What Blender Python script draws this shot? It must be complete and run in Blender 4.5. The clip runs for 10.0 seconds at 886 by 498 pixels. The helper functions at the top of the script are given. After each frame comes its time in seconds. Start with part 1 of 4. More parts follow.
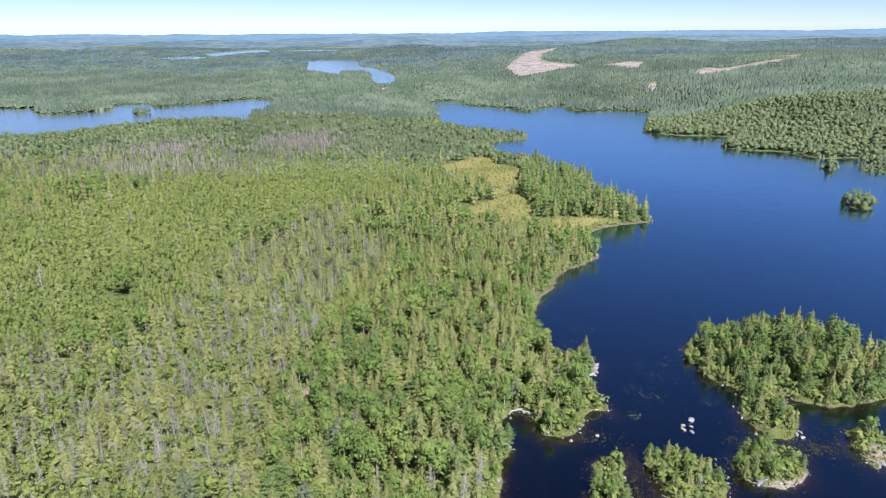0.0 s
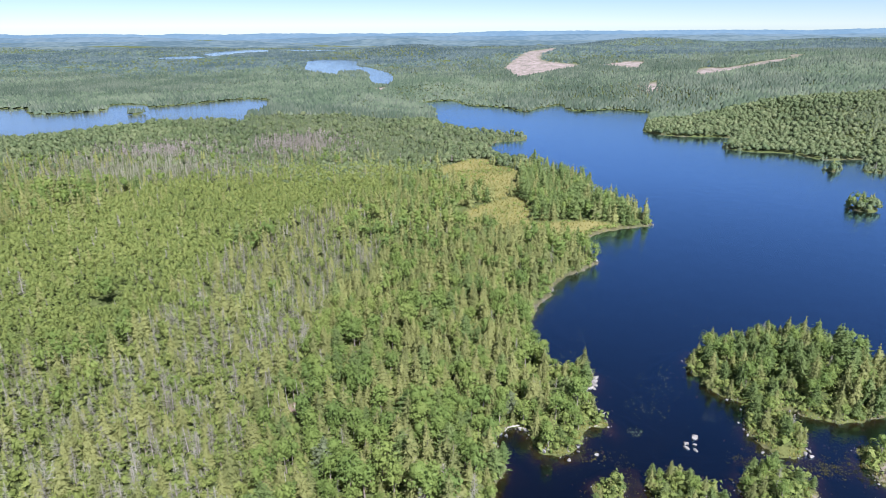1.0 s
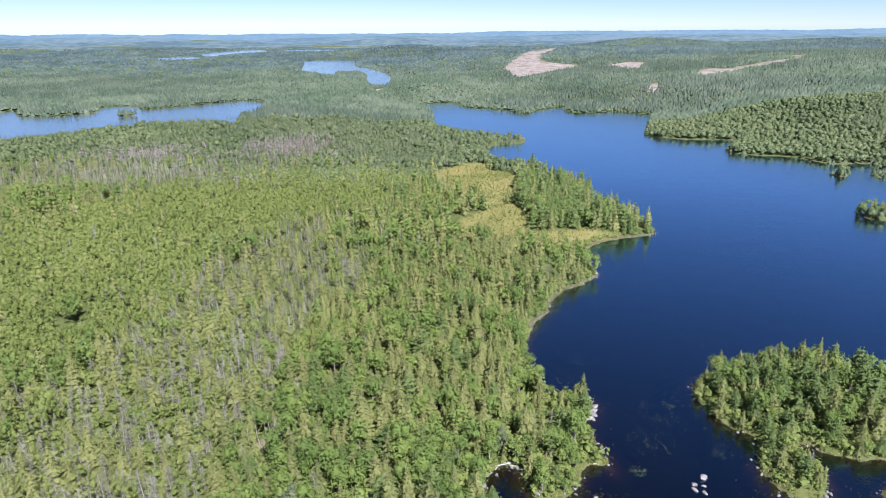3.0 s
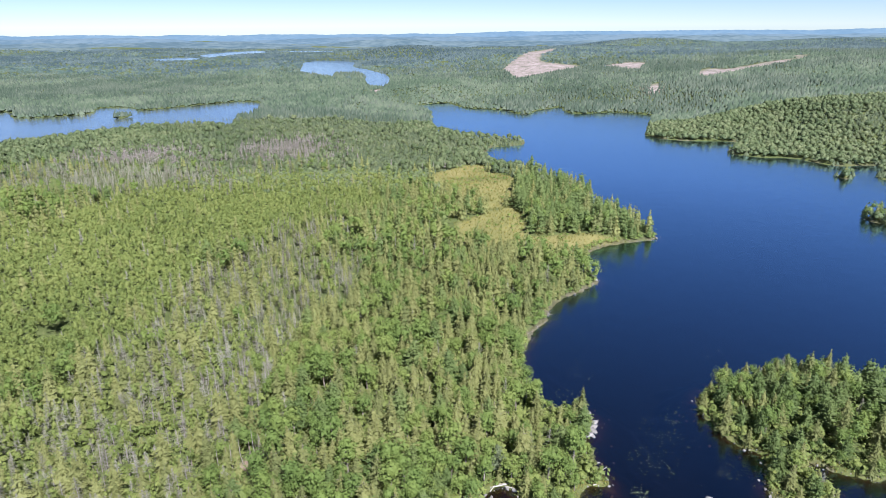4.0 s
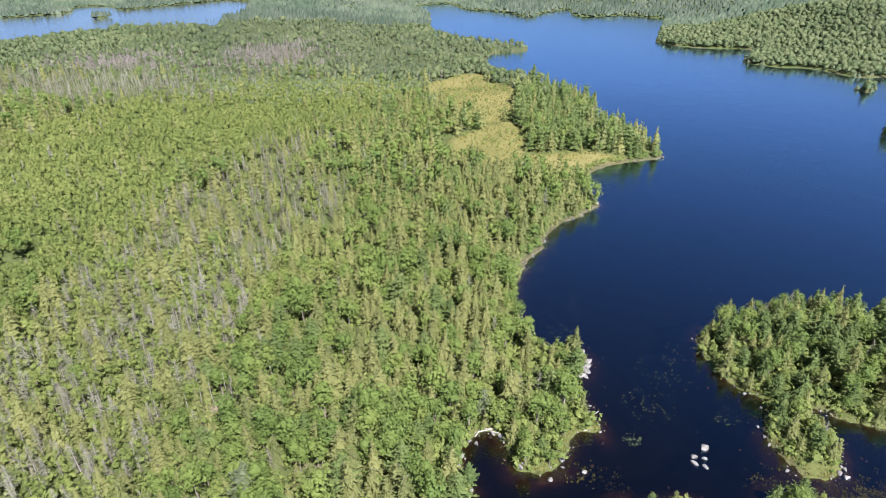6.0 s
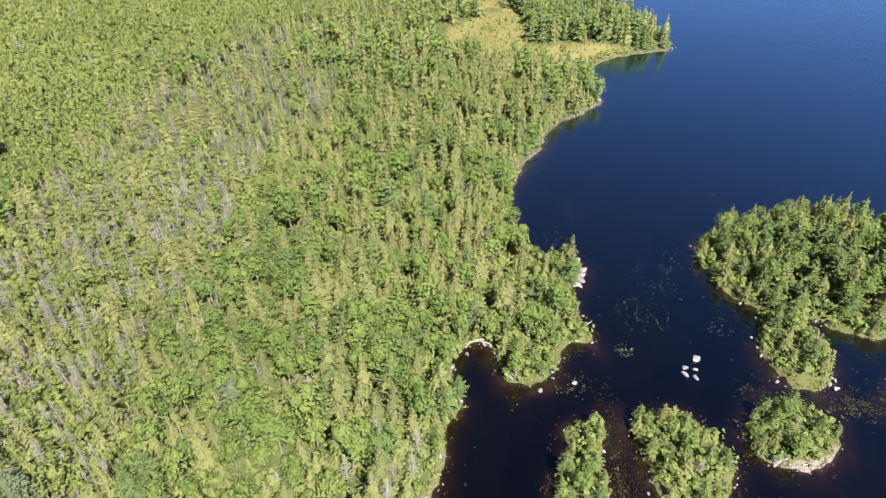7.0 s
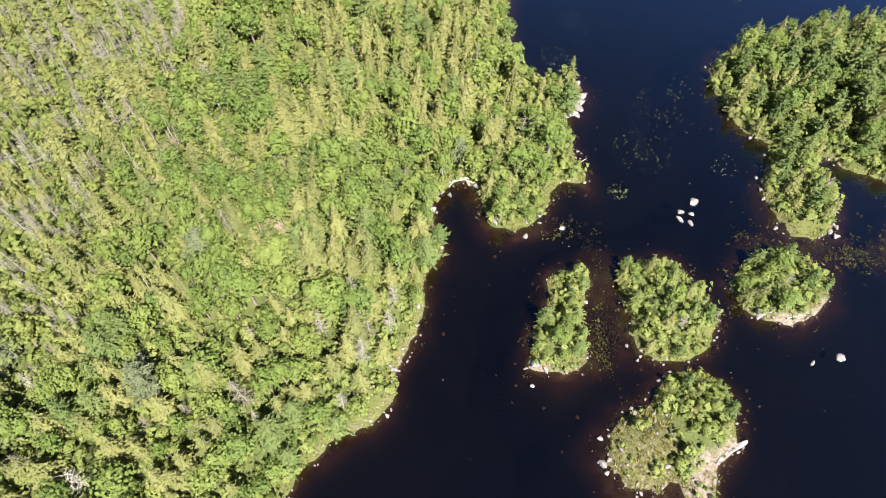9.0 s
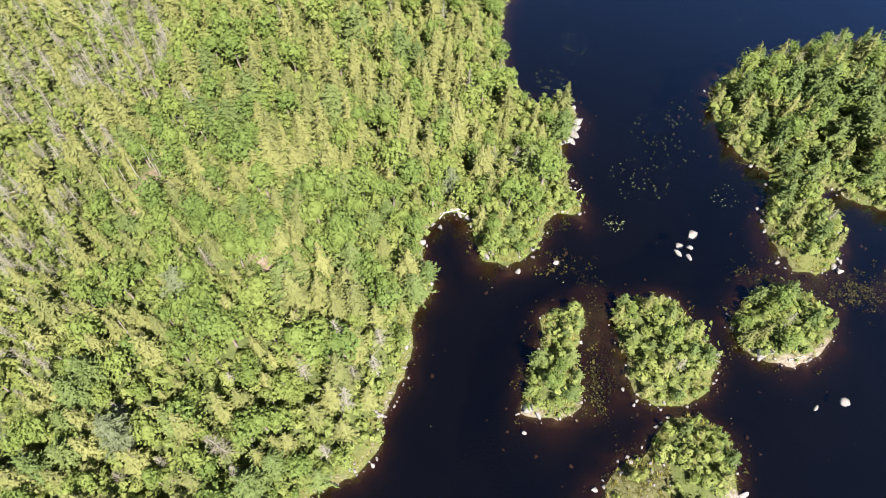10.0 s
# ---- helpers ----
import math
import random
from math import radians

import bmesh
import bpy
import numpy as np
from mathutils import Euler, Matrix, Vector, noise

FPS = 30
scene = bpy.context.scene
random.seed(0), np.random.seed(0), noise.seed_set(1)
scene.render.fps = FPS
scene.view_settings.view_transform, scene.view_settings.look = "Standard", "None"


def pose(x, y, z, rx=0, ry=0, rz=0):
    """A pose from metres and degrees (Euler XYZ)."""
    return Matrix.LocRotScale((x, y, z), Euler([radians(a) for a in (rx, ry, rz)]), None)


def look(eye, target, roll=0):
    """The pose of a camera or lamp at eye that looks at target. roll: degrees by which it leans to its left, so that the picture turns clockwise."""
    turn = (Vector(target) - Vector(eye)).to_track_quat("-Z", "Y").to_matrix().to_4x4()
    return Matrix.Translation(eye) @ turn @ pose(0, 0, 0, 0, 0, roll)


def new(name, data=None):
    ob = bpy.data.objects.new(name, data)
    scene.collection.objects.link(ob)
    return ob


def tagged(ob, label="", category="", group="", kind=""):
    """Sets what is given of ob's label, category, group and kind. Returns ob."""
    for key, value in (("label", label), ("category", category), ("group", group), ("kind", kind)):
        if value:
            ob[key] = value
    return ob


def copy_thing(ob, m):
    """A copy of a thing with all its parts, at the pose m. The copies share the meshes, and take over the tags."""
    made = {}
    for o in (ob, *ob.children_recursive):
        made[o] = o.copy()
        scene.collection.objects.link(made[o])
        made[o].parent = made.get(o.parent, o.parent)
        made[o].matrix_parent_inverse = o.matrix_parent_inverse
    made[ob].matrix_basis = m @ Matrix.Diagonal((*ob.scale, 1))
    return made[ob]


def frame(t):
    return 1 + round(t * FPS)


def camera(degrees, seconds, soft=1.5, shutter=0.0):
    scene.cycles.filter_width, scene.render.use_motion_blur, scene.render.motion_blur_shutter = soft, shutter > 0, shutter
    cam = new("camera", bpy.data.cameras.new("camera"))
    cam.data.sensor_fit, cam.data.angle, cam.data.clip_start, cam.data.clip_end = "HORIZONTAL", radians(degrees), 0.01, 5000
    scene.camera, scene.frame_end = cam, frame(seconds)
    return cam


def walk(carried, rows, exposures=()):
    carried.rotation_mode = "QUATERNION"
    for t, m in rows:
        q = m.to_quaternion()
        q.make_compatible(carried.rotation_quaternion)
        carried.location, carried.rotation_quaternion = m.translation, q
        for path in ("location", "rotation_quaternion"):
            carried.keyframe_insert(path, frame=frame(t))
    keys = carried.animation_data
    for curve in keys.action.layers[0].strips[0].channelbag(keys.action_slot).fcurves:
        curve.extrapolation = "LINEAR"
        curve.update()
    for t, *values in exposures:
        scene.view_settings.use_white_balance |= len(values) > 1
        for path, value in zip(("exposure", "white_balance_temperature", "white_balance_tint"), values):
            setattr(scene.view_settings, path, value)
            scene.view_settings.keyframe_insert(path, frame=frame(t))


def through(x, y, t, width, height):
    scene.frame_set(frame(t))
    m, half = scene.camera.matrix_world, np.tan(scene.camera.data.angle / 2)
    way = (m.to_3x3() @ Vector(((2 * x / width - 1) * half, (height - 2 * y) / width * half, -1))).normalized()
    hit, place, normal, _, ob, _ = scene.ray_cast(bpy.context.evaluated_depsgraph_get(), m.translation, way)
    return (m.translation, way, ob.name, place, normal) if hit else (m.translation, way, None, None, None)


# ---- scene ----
cam = camera(70.1, 10.0, soft=0.6)
PATH = [
    (0, (-0.248, -1.72, 92.597), (-0.258, 0.165, 91.929), -0.2),
    (0.5, (0.608, 1.88, 92.59), (0.598, 3.764, 91.921), -0.2),
    (1, (1.468, 5.472, 92.577), (1.459, 7.357, 91.908), -0.2),
    (1.5, (2.339, 9.051, 92.554), (2.329, 10.936, 91.886), -0.2),
    (2, (3.213, 12.606, 92.526), (3.203, 14.491, 91.857), -0.2),
    (2.5, (4.081, 16.13, 92.494), (4.071, 18.015, 91.825), -0.2),
    (4, (6.681, 26.546, 92.28), (6.669, 28.431, 91.613), -0.3),
    (4.5, (7.545, 30.005, 92.229), (7.532, 31.876, 91.523), -0.2),
    (5, (8.379, 33.473, 92.182), (8.366, 35.318, 91.412), -0.1),
    (6.3, (10.467, 42.422, 91.99), (10.452, 44.158, 90.997), 0.1),
    (6.5, (10.785, 43.79, 91.98), (10.774, 45.498, 90.94), 0.0),
    (7, (11.579, 47.189, 91.965), (11.569, 48.773, 90.744), 0.2),
    (7.5, (12.355, 50.691, 91.963), (12.349, 52.1, 90.544), 0.4),
    (8, (13.11, 54.273, 91.978), (13.108, 55.482, 90.385), 0.7),
    (8.5, (13.853, 57.911, 91.998), (13.854, 58.996, 90.319), 0.9),
    (9, (14.597, 61.523, 92.024), (14.599, 62.607, 90.344), 1.0),
    (9.5, (15.354, 65.104, 92.046), (15.358, 66.189, 90.366), 1.1),
    (10, (16.128, 68.67, 92.063), (16.132, 69.755, 90.383), 1.1),
]
walk(cam, [(t, look(eye, target, roll)) for t, eye, target, roll in PATH],
     exposures=[(0.0, 1.68, 5600, 17), (4.5, 1.68, 5600, 17), (6.5, 1.87, 5950, 16), (8.5, 2.16, 6400, 15), (10.0, 2.18, 6400, 15)])


# ---- world and sun ----
SUN_DIR = Vector((0.266, -0.524, 0.809)).normalized()
world = bpy.data.worlds.new("world")
scene.world = world
world.use_nodes = True
wn = world.node_tree.nodes
sky = wn.new("ShaderNodeTexSky")
sky.sky_type = "NISHITA"
sky.sun_disc = False
sky.sun_elevation = math.asin(SUN_DIR.z)
sky.sun_rotation = math.atan2(SUN_DIR.x, SUN_DIR.y)
sky.altitude = 1500.0
sky.air_density, sky.dust_density, sky.ozone_density = 0.7, 0.0, 1.2
world.node_tree.links.new(sky.outputs[0], wn["Background"].inputs[0])
wn["Background"].inputs[1].default_value = 0.034
lamp = bpy.data.lights.new("sun", "SUN")
lamp.energy, lamp.angle, lamp.color = 5.0, radians(0.53), (1.0, 0.95, 0.86)
sun = new("sun", lamp)
sun.matrix_basis = look(SUN_DIR * 300, (0, 0, 0))


# ---- materials ----
def material(name):
    m = bpy.data.materials.new(name)
    m.use_nodes = True
    nt = m.node_tree
    nt.nodes.clear()
    out = nt.nodes.new("ShaderNodeOutputMaterial")
    return m, nt, out


def node(nt, kind, **values):
    n = nt.nodes.new(kind)
    for key, value in values.items():
        n.inputs[key.replace("_", " ")].default_value = value
    return n


def mix_colour(nt, fac, a, b, how="MIX"):
    n = nt.nodes.new("ShaderNodeMix")
    n.data_type, n.blend_type = "RGBA", how
    for slot, value in ((0, fac), (6, a), (7, b)):
        if isinstance(value, (int, float)):
            n.inputs[slot].default_value = value
        elif isinstance(value, tuple):
            n.inputs[slot].default_value = (*value, 1)
        else:
            nt.links.new(value, n.inputs[slot])
    return n.outputs[2]


def maths(nt, how, a, b=0.5, c=None):
    n = nt.nodes.new("ShaderNodeMath")
    n.operation = how
    for slot, value in enumerate((a, b, c)):
        if value is None:
            continue
        if isinstance(value, (int, float)):
            n.inputs[slot].default_value = value
        else:
            nt.links.new(value, n.inputs[slot])
    return n.outputs[0]


def ramp(nt, value, stops):
    n = nt.nodes.new("ShaderNodeValToRGB")
    e = n.color_ramp.elements
    while len(e) < len(stops):
        e.new(0.5)
    for k, (at, colour) in zip(e, stops):
        k.position, k.color = at, (*colour, 1)
    nt.links.new(value, n.inputs[0])
    return n.outputs[0]


def grain(nt, scale, detail=3.0, coords="position"):
    n = node(nt, "ShaderNodeTexNoise", Scale=scale, Detail=detail)
    if coords == "position":
        nt.links.new(nt.nodes.new("ShaderNodeNewGeometry").outputs["Position"], n.inputs["Vector"])
    else:
        nt.links.new(nt.nodes.new("ShaderNodeTexCoord").outputs["Object"], n.inputs["Vector"])
    return n.outputs[0]


def attribute(nt, name):
    n = nt.nodes.new("ShaderNodeAttribute")
    n.attribute_name = name
    return n.outputs["Fac"]


def foliage(name, stops, fine=5.0, through=0.52, rough=0.6, broad=0.8, lacy=0.0):
    """Leaves and needles: a tone for each tree, a fine grain and broad drifts of colour. lacy: how much of a spray is gaps between its leaves."""
    m, nt, out = material(name)
    pick = maths(nt, "FRACT", maths(nt, "ADD", attribute(nt, "tone"), nt.nodes.new("ShaderNodeObjectInfo").outputs["Random"]))
    drift = maths(nt, "MULTIPLY_ADD", maths(nt, "ADD", grain(nt, 0.035, 2.0), grain(nt, 0.009, 3.0)), broad, -broad)
    leafy = maths(nt, "MULTIPLY_ADD", grain(nt, fine * 0.8, 4.0), 0.6, -0.3)
    mixed = maths(nt, "ADD", maths(nt, "ADD", maths(nt, "MULTIPLY_ADD", pick, 0.8, 0.1), drift), leafy)
    colour = ramp(nt, mixed, stops)
    bsdf = node(nt, "ShaderNodeBsdfPrincipled", Roughness=rough)
    bsdf.inputs["Specular IOR Level"].default_value = 0.25
    nt.links.new(colour, bsdf.inputs["Base Color"])
    relief = node(nt, "ShaderNodeBump", Strength=0.9, Distance=0.25)
    nt.links.new(grain(nt, fine, 4.0), relief.inputs["Height"])
    nt.links.new(relief.outputs[0], bsdf.inputs["Normal"])
    glow = nt.nodes.new("ShaderNodeBsdfTranslucent")
    nt.links.new(mix_colour(nt, 1.0, colour, (1.0, 1.0, 0.55), "MULTIPLY"), glow.inputs[0])
    both = node(nt, "ShaderNodeMixShader", Fac=through)
    nt.links.new(bsdf.outputs[0], both.inputs[1])
    nt.links.new(glow.outputs[0], both.inputs[2])
    if lacy:
        gaps = node(nt, "ShaderNodeMixShader")
        nt.links.new(maths(nt, "GREATER_THAN", grain(nt, fine * 0.75, 3.0), 0.36 + 0.28 * lacy), gaps.inputs[0])
        nt.links.new(nt.nodes.new("ShaderNodeBsdfTransparent").outputs[0], gaps.inputs[1])
        nt.links.new(both.outputs[0], gaps.inputs[2])
        both = gaps
    nt.links.new(both.outputs[0], out.inputs[0])
    return m


def solid(name, stops, scale=2.0, rough=0.85, bump=0.3, coords="object", wear=None):
    """Bark, stone and wood: two scales of noise through a colour ramp, with relief."""
    m, nt, out = material(name)
    fine = grain(nt, scale, 6.0, coords)
    broad = grain(nt, scale * 0.17, 2.0, coords)
    shade = maths(nt, "MULTIPLY_ADD", maths(nt, "ADD", fine, broad), 0.9, -0.4)
    shift = maths(nt, "MULTIPLY_ADD", nt.nodes.new("ShaderNodeObjectInfo").outputs["Random"], 0.3, -0.15)
    colour = ramp(nt, maths(nt, "ADD", shade, shift), stops)
    if wear:
        spots = maths(nt, "GREATER_THAN", grain(nt, scale * 0.6, 3.0, coords), 0.62)
        colour = mix_colour(nt, maths(nt, "MULTIPLY", spots, 0.7), colour, wear)
    bsdf = node(nt, "ShaderNodeBsdfPrincipled", Roughness=rough)
    nt.links.new(colour, bsdf.inputs["Base Color"])
    b = node(nt, "ShaderNodeBump", Strength=bump, Distance=0.1)
    nt.links.new(fine, b.inputs["Height"])
    nt.links.new(b.outputs[0], bsdf.inputs["Normal"])
    nt.links.new(bsdf.outputs[0], out.inputs[0])
    return m


SPRUCE = foliage("spruce_needles", [(0.0, (0.132, 0.149, 0.050)), (0.5, (0.182, 0.191, 0.064)), (1.0, (0.222, 0.231, 0.081))], through=0.38, lacy=0.26)
MAPLE = foliage("broad_leaves", [(0.0, (0.095, 0.142, 0.033)), (0.55, (0.134, 0.183, 0.041)), (1.0, (0.180, 0.219, 0.054))], through=0.38, lacy=0.26)
THICKET = foliage("young_leaves", [(0.0, (0.120, 0.154, 0.039)), (0.55, (0.157, 0.190, 0.047)), (1.0, (0.196, 0.223, 0.063))], through=0.38, lacy=0.26)
PINE = foliage("pine_needles", [(0.0, (0.089, 0.130, 0.037)), (0.5, (0.120, 0.161, 0.049)), (1.0, (0.158, 0.195, 0.062))], through=0.38, lacy=0.26)
SILVER = foliage("silver_needles", [(0.0, (0.100, 0.123, 0.064)), (1.0, (0.157, 0.181, 0.098))], through=0.38, lacy=0.26)
DEADWOOD = foliage("bare_grey_twigs", [(0.0, (0.123, 0.113, 0.079)), (0.5, (0.186, 0.175, 0.132)), (1.0, (0.259, 0.251, 0.201))], through=0.05, rough=0.9)
SEDGE = foliage("sedge_grass", [(0.0, (0.103, 0.109, 0.020)), (0.5, (0.172, 0.160, 0.032)), (1.0, (0.258, 0.227, 0.064))], through=0.3)
REED = foliage("water_sedge", [(0.0, (0.040, 0.036, 0.010)), (1.0, (0.096, 0.086, 0.021))])
LILY = foliage("lily_leaf", [(0.0, (0.084, 0.120, 0.042)), (1.0, (0.192, 0.216, 0.108))], through=0.1, rough=0.35)
BARK = solid("bark", [(0.0, (0.09, 0.07, 0.055)), (1.0, (0.27, 0.23, 0.19))], 6.0)
GREYWOOD = solid("weathered_wood", [(0.0, (0.16, 0.14, 0.12)), (1.0, (0.36, 0.33, 0.30))], 5.0)
STAINED = solid("stained_stone", [(0.0, (0.03, 0.022, 0.015)), (1.0, (0.12, 0.085, 0.06))], 2.5)
GRANITE = solid("granite", [(0.0, (0.070, 0.062, 0.056)), (0.5, (0.15, 0.137, 0.127)), (1.0, (0.27, 0.25, 0.235))], 3.5, bump=0.6, wear=(0.075, 0.072, 0.062))
FAR_DEAD = foliage("distant_grey_trees", [(0.0, (0.159, 0.139, 0.121)), (1.0, (0.275, 0.239, 0.220))], through=0.05)
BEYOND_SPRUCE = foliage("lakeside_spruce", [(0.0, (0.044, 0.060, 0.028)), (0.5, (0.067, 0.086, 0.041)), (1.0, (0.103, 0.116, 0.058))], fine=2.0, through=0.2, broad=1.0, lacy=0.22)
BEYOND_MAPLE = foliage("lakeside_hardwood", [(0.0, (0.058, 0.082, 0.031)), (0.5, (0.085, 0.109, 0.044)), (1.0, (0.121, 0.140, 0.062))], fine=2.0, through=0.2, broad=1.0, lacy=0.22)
# from here on haze is put into the leaf colour as extra blue
FAR_SPRUCE = foliage("hazed_distant_spruce", [(0.0, (0.031, 0.048, 0.030)), (0.5, (0.049, 0.067, 0.045)), (1.0, (0.074, 0.090, 0.063))], fine=0.5, through=0.2, broad=1.7)
FAR_MAPLE = foliage("hazed_distant_hardwood", [(0.0, (0.046, 0.069, 0.040)), (0.5, (0.069, 0.093, 0.057)), (1.0, (0.098, 0.119, 0.077))], fine=0.5, through=0.2, broad=1.7)
HILL_SPRUCE = foliage("hazed_hill_spruce", [(0.0, (0.027, 0.045, 0.048)), (0.5, (0.045, 0.066, 0.069)), (1.0, (0.071, 0.096, 0.093))], fine=0.3, through=0.2, broad=1.7)
HILL_MAPLE = foliage("hazed_hill_hardwood", [(0.0, (0.038, 0.062, 0.051)), (0.5, (0.060, 0.087, 0.072)), (1.0, (0.090, 0.119, 0.093))], fine=0.3, through=0.2, broad=1.7)


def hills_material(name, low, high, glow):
    """Hills at the rim of the view: a plain backdrop of distance, with haze put in as blue colour and glow."""
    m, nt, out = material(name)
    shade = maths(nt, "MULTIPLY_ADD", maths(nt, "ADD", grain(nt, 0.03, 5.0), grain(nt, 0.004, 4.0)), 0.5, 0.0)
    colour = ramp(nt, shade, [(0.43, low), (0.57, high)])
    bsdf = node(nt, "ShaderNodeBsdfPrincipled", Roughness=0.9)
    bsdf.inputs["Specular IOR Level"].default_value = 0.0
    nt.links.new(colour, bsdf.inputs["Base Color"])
    # blue glow stands in for the hazy air before the hills
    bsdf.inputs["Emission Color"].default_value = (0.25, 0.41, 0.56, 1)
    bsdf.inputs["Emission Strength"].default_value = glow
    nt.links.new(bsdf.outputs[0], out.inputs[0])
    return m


def ground_material():
    """Forest floor, wet meadow, bare soil and the stony lake bed, its colour darkened with depth for light lost in the
    water.
    """
    m, nt, out = material("forest_ground")
    fine, mid, broad = grain(nt, 2.2, 6.0), grain(nt, 0.35, 4.0), grain(nt, 0.03, 3.0)
    floor = ramp(nt, maths(nt, "MULTIPLY_ADD", maths(nt, "ADD", fine, mid), 0.5, 0.0), [(0.3, (0.036, 0.044, 0.015)), (0.55, (0.062, 0.076, 0.024)), (0.75, (0.11, 0.105, 0.052))])
    meadow = ramp(nt, maths(nt, "MULTIPLY_ADD", maths(nt, "ADD", fine, broad), 0.5, 0.0), [(0.3, (0.060, 0.070, 0.020)), (0.5, (0.125, 0.116, 0.040)), (0.7, (0.19, 0.16, 0.068))])
    soil = ramp(nt, maths(nt, "MULTIPLY_ADD", maths(nt, "ADD", fine, mid), 0.5, 0.0), [(0.3, (0.05, 0.045, 0.02)), (0.5, (0.13, 0.095, 0.070)), (0.7, (0.22, 0.175, 0.14))])
    cells = node(nt, "ShaderNodeTexVoronoi", Scale=3.2)
    nt.links.new(nt.nodes.new("ShaderNodeNewGeometry").outputs["Position"], cells.inputs["Vector"])
    stone = ramp(nt, cells.outputs["Color"], [(0.2, (0.035, 0.034, 0.014)), (0.65, (0.070, 0.064, 0.034)), (0.95, (0.17, 0.145, 0.12))])
    colour = mix_colour(nt, attribute(nt, "meadow"), floor, meadow)
    colour = mix_colour(nt, attribute(nt, "bare"), colour, soil)
    slash = ramp(nt, maths(nt, "MULTIPLY_ADD", maths(nt, "ADD", mid, grain(nt, 0.09, 5.0)), 0.5, 0.0), [(0.36, (0.06, 0.07, 0.045)), (0.47, (0.15, 0.125, 0.11)), (0.62, (0.23, 0.195, 0.18))])
    sand = ramp(nt, fine, [(0.3, (0.085, 0.07, 0.05)), (0.7, (0.19, 0.162, 0.135))])
    colour = mix_colour(nt, attribute(nt, "slash"), colour, slash)
    colour = mix_colour(nt, attribute(nt, "stony"), colour, stone)
    colour = mix_colour(nt, attribute(nt, "sand"), colour, sand)
    split = nt.nodes.new("ShaderNodeSeparateXYZ")
    nt.links.new(nt.nodes.new("ShaderNodeNewGeometry").outputs["Position"], split.inputs[0])
    depth = maths(nt, "MULTIPLY_ADD", maths(nt, "SUBTRACT", mid, 0.5), 0.9, split.outputs[2])
    weed = nt.nodes.new("ShaderNodeMapRange")
    weed.inputs[1].default_value, weed.inputs[2].default_value = -0.25, 0.0
    nt.links.new(split.outputs[2], weed.inputs[0])
    # light swallowed by deep water is painted into the bed, brown to near black
    bed = ramp(nt, maths(nt, "MULTIPLY_ADD", depth, 0.4, 1.0), [(0.0, (0.003, 0.004, 0.004)), (0.4, (0.004, 0.005, 0.005)), (0.68, (0.011, 0.009, 0.007)), (0.88, (0.034, 0.020, 0.012)), (1.0, (0.09, 0.062, 0.036))])
    bed = mix_colour(nt, maths(nt, "MULTIPLY", fine, 0.8), bed, (0.5, 0.5, 0.5), "MULTIPLY")
    colour = mix_colour(nt, weed.outputs[0], bed, colour)
    bsdf = node(nt, "ShaderNodeBsdfPrincipled", Roughness=0.95)
    bsdf.inputs["Specular IOR Level"].default_value = 0.1
    nt.links.new(colour, bsdf.inputs["Base Color"])
    b = node(nt, "ShaderNodeBump", Strength=0.5, Distance=0.3)
    nt.links.new(fine, b.inputs["Height"])
    nt.links.new(b.outputs[0], bsdf.inputs["Normal"])
    nt.links.new(bsdf.outputs[0], out.inputs[0])
    return m


def water_material(name="lake_water", sheen_low=(0.42, 0.70, 1.0)):
    """Tea-brown lake water: a rippled surface over a bed that shows in the shallows. The blue of the reflected sky is
    tinted into the gloss.
    """
    m, nt, out = material(name)
    ripple = maths(nt, "ADD", grain(nt, 1.2, 4.0), maths(nt, "MULTIPLY", grain(nt, 0.12, 3.0), 2.0))
    b = node(nt, "ShaderNodeBump", Strength=0.25, Distance=0.25)
    nt.links.new(ripple, b.inputs["Height"])
    gloss = node(nt, "ShaderNodeBsdfGlossy", Roughness=0.12)
    nt.links.new(b.outputs[0], gloss.inputs["Normal"])
    clear = nt.nodes.new("ShaderNodeBsdfTransparent")
    clear.inputs[0].default_value = (0.44, 0.36, 0.30, 1)
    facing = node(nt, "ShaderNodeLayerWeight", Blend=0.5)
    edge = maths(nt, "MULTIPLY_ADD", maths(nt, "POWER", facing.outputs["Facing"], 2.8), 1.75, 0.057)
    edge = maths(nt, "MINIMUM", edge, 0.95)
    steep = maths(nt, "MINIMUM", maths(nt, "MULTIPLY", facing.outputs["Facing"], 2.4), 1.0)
    # reflection colour set by viewing angle: blue from above, white when grazing
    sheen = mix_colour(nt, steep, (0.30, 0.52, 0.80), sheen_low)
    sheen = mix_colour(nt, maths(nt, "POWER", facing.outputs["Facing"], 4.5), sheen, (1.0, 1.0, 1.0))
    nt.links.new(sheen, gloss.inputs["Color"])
    both = nt.nodes.new("ShaderNodeMixShader")
    nt.links.new(edge, both.inputs[0])
    nt.links.new(clear.outputs[0], both.inputs[1])
    nt.links.new(gloss.outputs[0], both.inputs[2])
    nt.links.new(both.outputs[0], out.inputs[0])
    return m


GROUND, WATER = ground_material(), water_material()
# same ripples, only the tint given to the reflection is paler
PALE_WATER = water_material("pale_sheen_water", (0.95, 0.92, 0.88))
# each range bluer and more glowing than the last, to imitate thickening haze
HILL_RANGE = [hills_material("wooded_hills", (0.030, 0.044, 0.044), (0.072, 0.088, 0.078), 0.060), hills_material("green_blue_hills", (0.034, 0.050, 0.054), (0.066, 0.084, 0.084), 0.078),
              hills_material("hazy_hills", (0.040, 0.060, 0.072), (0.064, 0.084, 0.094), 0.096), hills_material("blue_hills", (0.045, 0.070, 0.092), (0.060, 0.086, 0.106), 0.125)]


